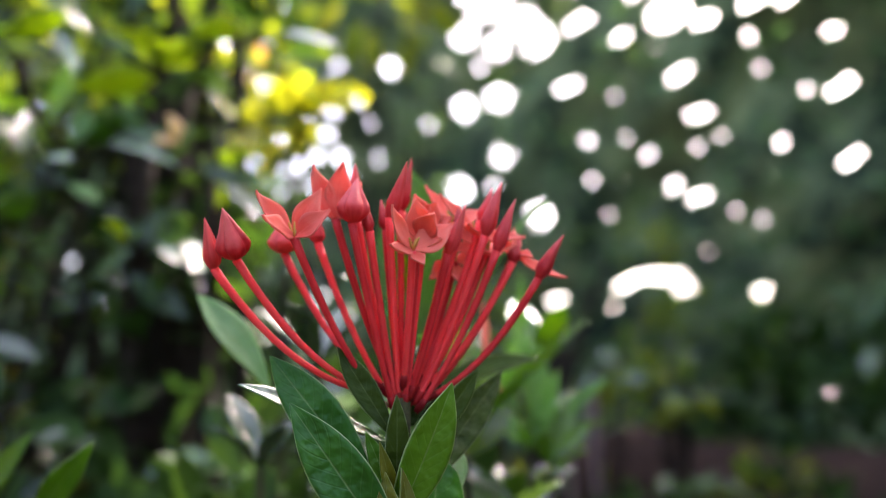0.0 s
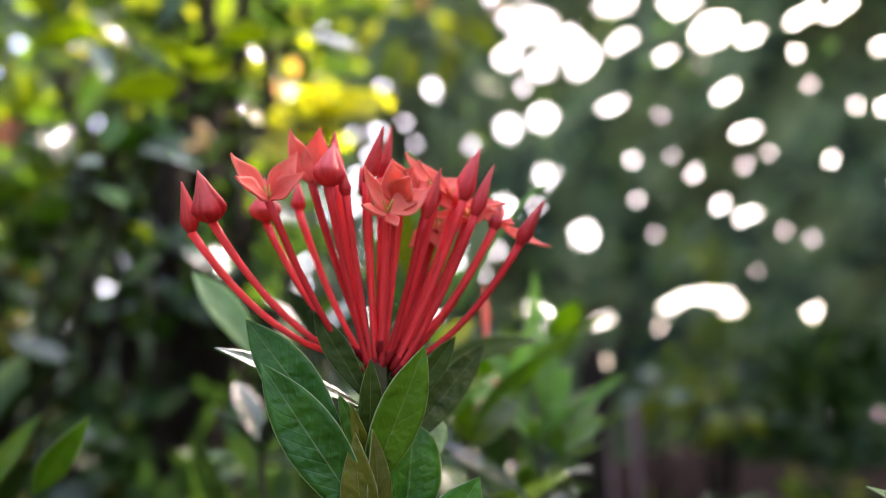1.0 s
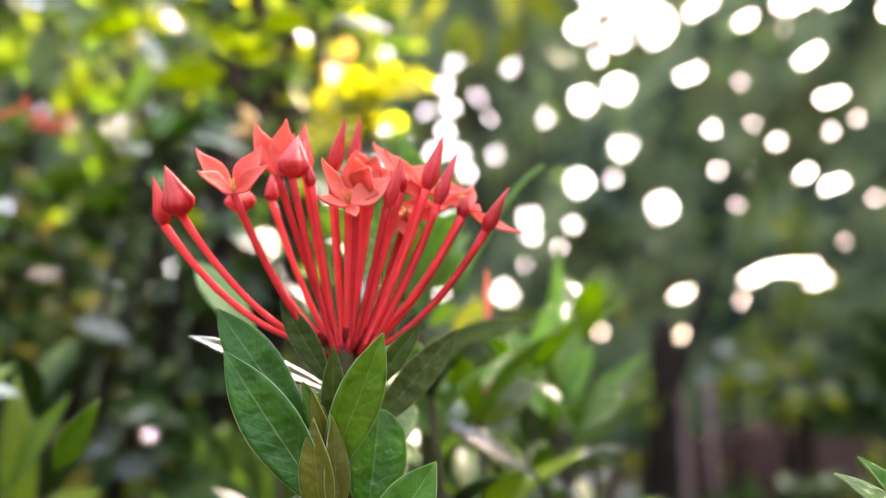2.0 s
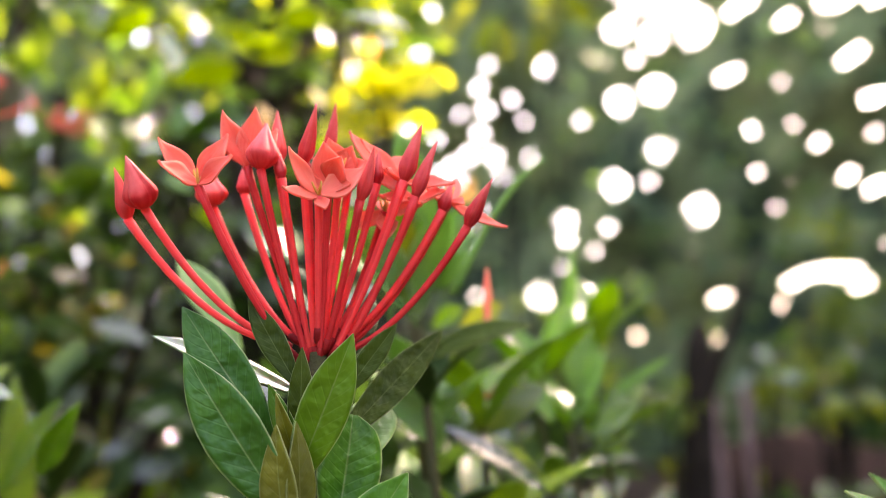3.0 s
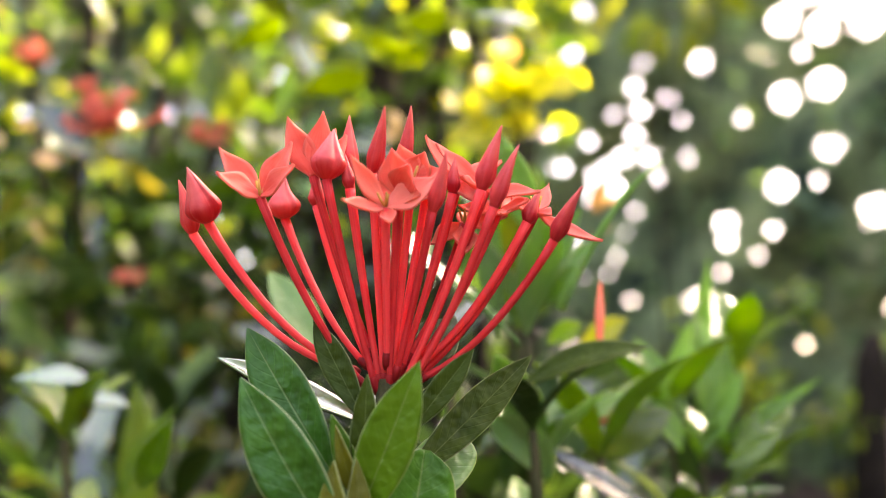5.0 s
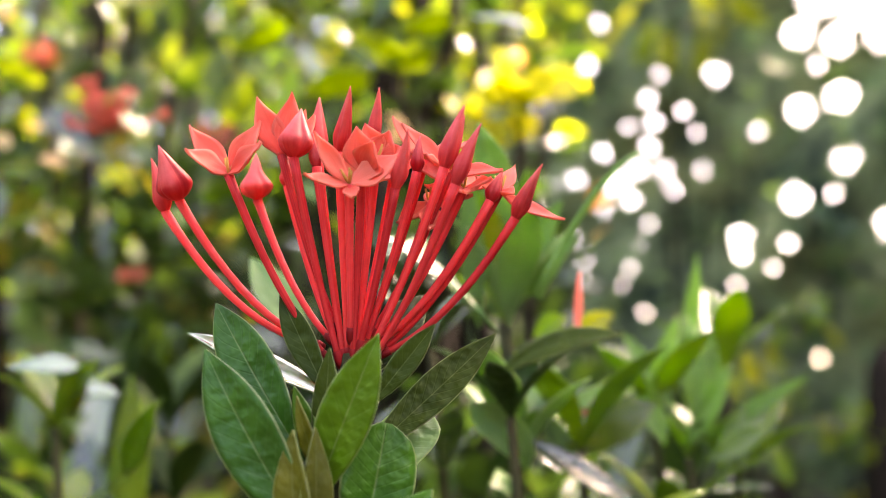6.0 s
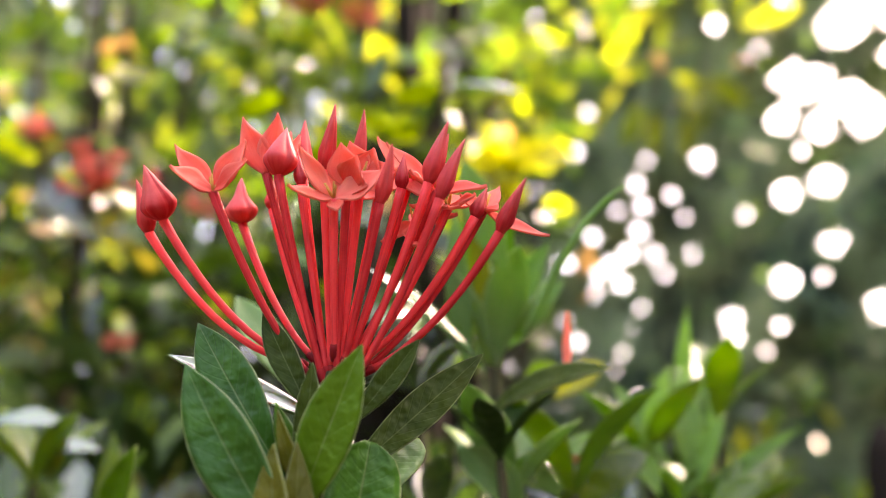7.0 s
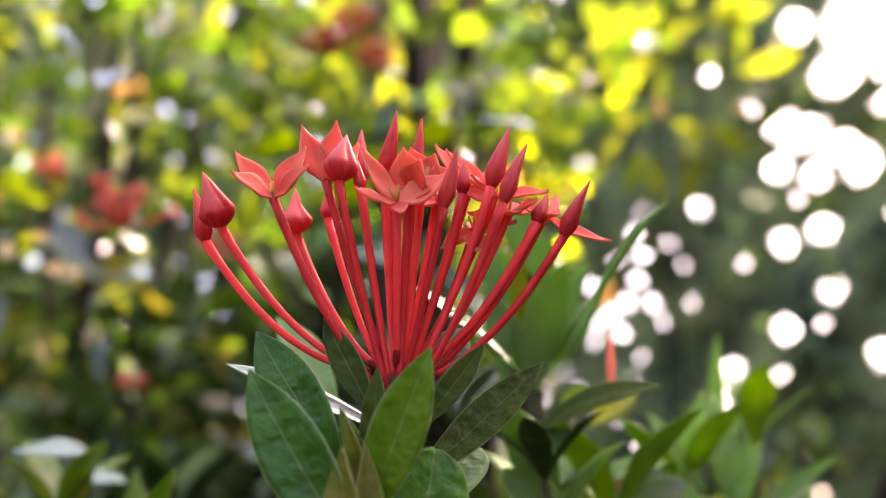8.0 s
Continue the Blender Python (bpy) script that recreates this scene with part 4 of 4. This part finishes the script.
# The bright rows paint sunlit patches before the hedge into leaf colour.
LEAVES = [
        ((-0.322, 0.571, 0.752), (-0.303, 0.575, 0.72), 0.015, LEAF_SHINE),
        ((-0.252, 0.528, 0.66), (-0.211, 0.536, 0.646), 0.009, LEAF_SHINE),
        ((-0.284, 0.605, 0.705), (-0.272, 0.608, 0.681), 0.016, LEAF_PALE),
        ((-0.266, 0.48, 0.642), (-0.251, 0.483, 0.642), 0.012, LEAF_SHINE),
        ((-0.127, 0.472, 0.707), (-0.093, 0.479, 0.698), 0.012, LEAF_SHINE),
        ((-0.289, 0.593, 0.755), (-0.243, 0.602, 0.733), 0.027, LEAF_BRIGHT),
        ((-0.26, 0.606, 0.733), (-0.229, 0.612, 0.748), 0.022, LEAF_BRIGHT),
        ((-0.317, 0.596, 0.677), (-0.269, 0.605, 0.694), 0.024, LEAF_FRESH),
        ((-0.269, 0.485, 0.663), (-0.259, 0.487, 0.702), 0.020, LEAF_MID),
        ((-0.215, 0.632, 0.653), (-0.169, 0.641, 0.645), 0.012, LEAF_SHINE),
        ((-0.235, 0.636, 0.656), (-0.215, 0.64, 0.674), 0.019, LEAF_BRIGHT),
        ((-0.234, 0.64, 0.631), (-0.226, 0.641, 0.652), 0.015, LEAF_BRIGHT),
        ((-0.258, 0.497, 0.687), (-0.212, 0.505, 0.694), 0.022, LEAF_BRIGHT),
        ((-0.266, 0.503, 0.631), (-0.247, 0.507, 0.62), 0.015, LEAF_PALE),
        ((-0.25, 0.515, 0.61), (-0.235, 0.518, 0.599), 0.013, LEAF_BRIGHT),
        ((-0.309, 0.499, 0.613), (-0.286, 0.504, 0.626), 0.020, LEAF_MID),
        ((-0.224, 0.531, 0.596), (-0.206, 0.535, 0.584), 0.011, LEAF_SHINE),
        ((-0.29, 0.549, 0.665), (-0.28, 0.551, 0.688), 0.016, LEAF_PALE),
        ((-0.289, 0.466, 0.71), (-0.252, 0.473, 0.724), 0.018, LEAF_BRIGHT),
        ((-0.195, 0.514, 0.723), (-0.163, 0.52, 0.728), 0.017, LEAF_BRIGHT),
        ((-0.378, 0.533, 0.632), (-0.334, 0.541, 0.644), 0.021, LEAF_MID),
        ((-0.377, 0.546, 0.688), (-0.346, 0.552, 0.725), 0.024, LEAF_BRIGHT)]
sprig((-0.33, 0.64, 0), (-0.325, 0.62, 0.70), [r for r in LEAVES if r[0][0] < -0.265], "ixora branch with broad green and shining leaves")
sprig((-0.22, 0.62, 0), (-0.225, 0.62, 0.68), [r for r in LEAVES if -0.265 <= r[0][0] < -0.18], "ixora branch with yellow-green leaves, sunlight in their colour")
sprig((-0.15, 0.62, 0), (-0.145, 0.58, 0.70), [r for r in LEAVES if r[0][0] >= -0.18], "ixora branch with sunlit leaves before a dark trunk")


near = side_shoot((-0.01, 0.30, 0), (-0.014, 0.285, 0.512), 2, 0.030, 8, LEAF_SHADE, "ixora shoot with pale shining leaves")
lone(near, (-0.0521, 0.2426, 0.5286), (-0.0733, 0.2430, 0.5546), 0.0105, (0.5, -0.6, 0.6), LEAF_PALE, "pale shining leaf")
lone(near, (-0.0096, 0.2812, 0.5622), (-0.0172, 0.2686, 0.5925), 0.0105, (0.15, -0.92, -0.15), LEAF_PALE)
lone(near, (-0.012, 0.272, 0.535), (-0.0340, 0.2480, 0.5600), 0.0080, (0.3, -0.45, 0.85), LEAF_SHINE, "glossy leaf shining with reflected sky")
lone(near, (-0.0174, 0.2826, 0.5228), (0.0204, 0.2784, 0.5354), 0.0085, (0.25, -0.7, 0.65), LEAF_DULL, "dark green leaf with a pale edge", bend=0.10)
lone(near, (-0.0167, 0.3223, 0.5110), (0.0046, 0.3394, 0.5185), 0.0080, (0.1, -0.75, 0.6), LEAF_SPRING, "fresh green leaf")
lone(near, (-0.0200, 0.3352, 0.4947), (0.0069, 0.3550, 0.5134), 0.0145, (0.3, -0.8, 0.45), LEAF_LIT, "bright yellow-green leaf")
leaf((-0.0167, 0.3012, 0.4951), (-0.0280, 0.2886, 0.5157), 0.0110, (0.35, -0.7, 0.6), LEAF_PALE, "pale curled leaf with rim light painted on its edge", LEAF_BLUNT, bend=0.14, fold=0.42, twist=0.8, parent=near)
lone(near, (0.0135, 0.3261, 0.4800), (-0.0227, 0.3068, 0.5052), 0.0085, (0.1, -0.6, 0.8), LEAF_GLOSS, "dark glossy leaf with pale streaks of light", LANCE_FORM)
lone(near, (0.0007, 0.3336, 0.4805), (-0.0129, 0.3222, 0.4994), 0.0075, (0.2, -0.5, 0.85), LEAF_GLOSS, "dark glossy leaf", LANCE_FORM)
lone(near, (-0.0305, 0.298, 0.5371), (-0.0291, 0.2862, 0.5846), 0.0080, (0.15, -0.92, -0.15), LEAF_PALE, "upright grey-green leaf", LANCE_FORM)
lone(near, (-0.0343, 0.3184, 0.5408), (-0.0321, 0.3102, 0.5760), 0.0080, (0.15, -0.92, -0.15), LEAF_PALE, "upright grey-green leaf", LANCE_FORM)
lone(near, (-0.0375, 0.3276, 0.5437), (-0.0127, 0.3344, 0.5692), 0.0090, (0.15, -0.92, -0.15), LEAF_PALE, "grey-green leaf", LANCE_FORM)
lone(near, (-0.0322, 0.3076, 0.5415), (-0.0186, 0.3097, 0.5619), 0.0080, (0.15, -0.92, -0.15), LEAF_PALE, "grey-green leaf", LANCE_FORM)
lone(near, (-0.125, 0.250, 0.492), (-0.0994, 0.2362, 0.5150), 0.0085, (0.6, -0.7, 0.2), LEAF_FRESH, "fresh green leaf", LANCE_FORM)
# Stands in for a small patch of sunlight, by leaf colour.
lone(near, (-0.0289, 0.3620, 0.5315), (-0.0120, 0.3680, 0.5440), 0.0100, (0.4, -0.8, 0.4), LEAF_LIT, "yellow-green leaf")
lone(near, (-0.0310, 0.3400, 0.5350), (-0.0200, 0.3420, 0.5420), 0.0080, (0.4, -0.8, 0.4), LEAF_MID, "yellow-green leaf")
bm = bmesh.new()
sweep(bm, bezier((-0.004, 0.280, 0.545), (0.012, 0.280, 0.578), (0.0238, 0.2822, 0.5835), 10), [0.0014, 0.0013, 0.0012, 0.0011, 0.001, 0.001, 0.0009, 0.0008, 0.0006, 0.0004], 8)
part("tendril", bm, LEAF_PALE, near, "thin pale green arching tip")
for a, b in (((0.003, 0.292, 0.533), (0.002, 0.296, 0.553)), ((-0.0106, 0.3242, 0.5097), (-0.0014, 0.3325, 0.5161)), ((-0.0045, 0.3369, 0.5166), (0.0035, 0.3445, 0.5224))):
    bm = bmesh.new()
    a, b = Vector(a), Vector(b)
    sweep(bm, [a + (b - a) * k / 6 for k in range(7)], [0.0005, 0.0008, 0.0012, 0.0014, 0.0012, 0.0007, 0.0003], 8)
    part("flower_bud", bm, RED_FAR, near, "slender red unopened bud")

rosette = side_shoot((-0.03, 0.33, 0), (-0.0278, 0.3084, 0.5393), 2, 0.026, 16, LEAF_SPRING, "ixora shoot with a rosette of upright pale leaves", 0.5)
lone(rosette, (-0.0235, 0.2977, 0.5505), (-0.0200, 0.2821, 0.5845), 0.0062, (0.0, -0.92, -0.15), LEAF_LIT, form=LANCE_FORM)
lone(rosette, (-0.0233, 0.3029, 0.5529), (-0.0124, 0.2913, 0.5832), 0.0062, (0.25, -0.90, -0.10), LEAF_SPRING, form=LANCE_FORM)
lone(rosette, (-0.0250, 0.3132, 0.5527), (-0.0073, 0.3063, 0.5757), 0.01, (0.0, -0.92, -0.15), LEAF_PALE, form=LANCE_FORM)
lone(rosette, (-0.0293, 0.3056, 0.5545), (-0.0293, 0.2901, 0.5821), 0.006, (0.25, -0.90, -0.10), LEAF_SPRING, form=LANCE_FORM)
lone(rosette, (-0.0241, 0.3089, 0.5477), (-0.0055, 0.3052, 0.5595), 0.0095, (0.0, -0.92, -0.15), LEAF_PALE, form=LANCE_FORM)
lone(rosette, (-0.0349, 0.3151, 0.5491), (-0.0372, 0.3023, 0.5643), 0.0075, (0.25, -0.90, -0.10), LEAF_MID, form=LANCE_FORM)
spring = side_shoot((0.03, 0.40, 0), (0.0112, 0.3795, 0.4935), 1, 0.024, 15, LEAF_SPRING, "ixora shoot with upright fresh green blades", 0.6)
lone(spring, (0.0058, 0.3957, 0.5130), (0.0086, 0.4080, 0.5690), 0.0068, (0.25, -0.8, 0.2), LEAF_SPRING, form=LANCE_FORM)
lone(spring, (0.0147, 0.3763, 0.5052), (0.0088, 0.3889, 0.5438), 0.0115, (0.5, -0.8, 0.32), LEAF_SPRING, form=LANCE_FORM)
lone(spring, (0.0175, 0.3835, 0.5005), (0.0154, 0.3973, 0.5394), 0.0088, (0.25, -0.8, 0.44), LEAF_SPRING, form=LANCE_FORM)
lone(spring, (0.0086, 0.3704, 0.5096), (-0.0123, 0.3791, 0.5369), 0.008, (0.5, -0.8, 0.2), LEAF_SPRING, form=LANCE_FORM)
lone(spring, (0.0121, 0.3954, 0.4969), (0.0473, 0.4140, 0.5226), 0.0062, (0.25, -0.8, 0.32), LEAF_SPRING, form=LANCE_FORM)
lone(spring, (0.0122, 0.3720, 0.4974), (0.0247, 0.3885, 0.5266), 0.008, (0.5, -0.8, 0.44), LEAF_SPRING, form=LANCE_FORM)
lone(spring, (0.0213, 0.3661, 0.4945), (0.0378, 0.3819, 0.5060), 0.0082, (0.25, -0.8, 0.2), LEAF_MID, form=LANCE_FORM)
lone(spring, (0.0011, 0.3671, 0.5148), (0.0075, 0.3815, 0.5437), 0.0072, (0.5, -0.8, 0.32), LEAF_SPRING, form=LANCE_FORM)
lone(spring, (0.0087, 0.3592, 0.4997), (-0.0028, 0.3705, 0.5166), 0.0085, (0.25, -0.8, 0.44), LEAF_SPRING, form=LANCE_FORM)
lone(spring, (0.0209, 0.3801, 0.4856), (0.0275, 0.3963, 0.5134), 0.008, (0.5, -0.8, 0.2), LEAF_MID, form=LANCE_FORM)
lone(spring, (0.0055, 0.4197, 0.4765), (0.0317, 0.4233, 0.4792), 0.0085, (0.1, -0.42, 0.9), LEAF_SHINE, "glossy leaf shining with reflected sky", LANCE_FORM)

rng = random.Random(31)
# Tan leaf clumps added in place of blurred sun glints in the hedge.
for x, y, z in ((-0.082, 0.521, 0.600), (-0.429, 0.436, 0.651), (-0.275, 0.83, 0.817), (-0.280, 0.834, 0.787), (-0.226, 0.554, 0.671), (-0.55, 0.50, 0.78), (-0.58, 0.50, 0.74), (-0.50, 0.56, 0.84), (-0.243, 1.35, 1.06), (-0.12, 1.35, 1.05), (-0.60, 0.52, 0.66)):
    scatter = [((x + rng.gauss(0, 0.008), y + rng.gauss(0, 0.008), z + rng.gauss(0, 0.01)), (0.3, -0.8, 0.4)) for _ in range(3)]
    glints = scatter_leaves("dry_leaves", scatter, 0.016 if y < 0.56 else 0.026, LEAF_TAN, rng, hedge[3], "tan leaves added in the hedge for blurred sun glints", slim=0.7)

tr = thing("tree_trunk", (-0.01, 1.72, 0), "short dark brown tree trunk in the shade", "tree")
bm = bmesh.new()
sweep(bm, [(-0.01, 1.72, -0.05), (-0.012, 1.72, 0.15), (-0.008, 1.72, 0.4), (-0.004, 1.72, 0.50), (0.0, 1.73, 0.54)], [0.045, 0.036, 0.030, 0.026, 0.014], 14)
part("trunk", bm, BARK, tr)
bm = bmesh.new()
sweep(bm, bezier((-0.01, 1.72, 0.36), (0.04, 1.74, 0.5), (0.10, 1.78, 0.66), 7), [0.018, 0.016, 0.014, 0.012, 0.01, 0.008, 0.004], 10)
part("limb", bm, BARK, tr)
for x in (0.025, 0.085):
    st = thing("garden_stake", (x, 1.93, 0), "pale weathered wooden garden stake", "stake", "stakes")
    bm = bmesh.new()
    sweep(bm, [(x, 1.93, -0.05), (x, 1.93, 0.2), (x - 0.014, 1.93, 0.415), (x - 0.014, 1.93, 0.420)], [0.012, 0.012, 0.010, 0.006], 10)
    part("post", bm, STAKE, st)

bm = bmesh.new()
ridge = [(x, 2.15 + 0.05 * math.sin(x * 5), 0.06 + 0.02 * math.sin(x * 9)) for x in (-0.10 + 0.06 * i for i in range(26))]
sweep(bm, ridge, [(0.215 + 0.012 * math.sin(i * 1.7) + 0.008 * math.sin(i * 3.1)) * min(1.0, 0.30 + 0.45 * min(i, 25 - i)) for i in range(26)], 20)
bank = part("earth_bank", bm, EARTH, None, "low reddish-brown bank of bare earth")
tagged(bank, category="earth bank")

corner = side_shoot((0.125, 0.205, 0), (0.112, 0.200, 0.488), 2, 0.03, 12, LEAF_FRONT, "ixora shoot with a pointed dark green leaf")
lone(corner, (0.1110, 0.2004, 0.4920), (0.0969, 0.2011, 0.5092), 0.0060, (0.2, -0.5, 0.85), LEAF_FRONT, form=LANCE_FORM)

left = side_shoot((-0.19, 0.30, 0), (-0.19, 0.275, 0.500), 3, 0.034, 14, LEAF_MID, "ixora shoot with green leaves and one that shines")
lone(left, (-0.192, 0.276, 0.512), (-0.1700, 0.2860, 0.5115), 0.0100, (0.22, -0.45, 0.86), LEAF_SHINE, "glossy leaf shining with reflected sky")
lone(left, (-0.197, 0.259, 0.521), (-0.1720, 0.2710, 0.5205), 0.0120, (0.25, -0.45, 0.86), LEAF_SHINE, "glossy leaf shining with reflected sky")
lone(left, (-0.190, 0.282, 0.502), (-0.1790, 0.2770, 0.5230), 0.0090, (0.5, -0.7, 0.4), LEAF_LIT, "yellow-green leaf")
lone(left, (-0.224, 0.334, 0.466), (-0.2040, 0.3250, 0.5290), 0.0120, (0.5, -0.8, 0.3), LEAF_SHADE, "dark green leaf", LANCE_FORM)
lone(left, (-0.172, 0.285, 0.480), (-0.1480, 0.2860, 0.5120), 0.0085, (0.4, -0.7, 0.5), LEAF_MID, "pale green leaf", LANCE_FORM)
lone(left, (-0.1975, 0.3215, 0.4499), (-0.1996, 0.3176, 0.5178), 0.0150, (0.5, -0.75, 0.4), LEAF_MID, "pale yellow-green leaf", LANCE_FORM)
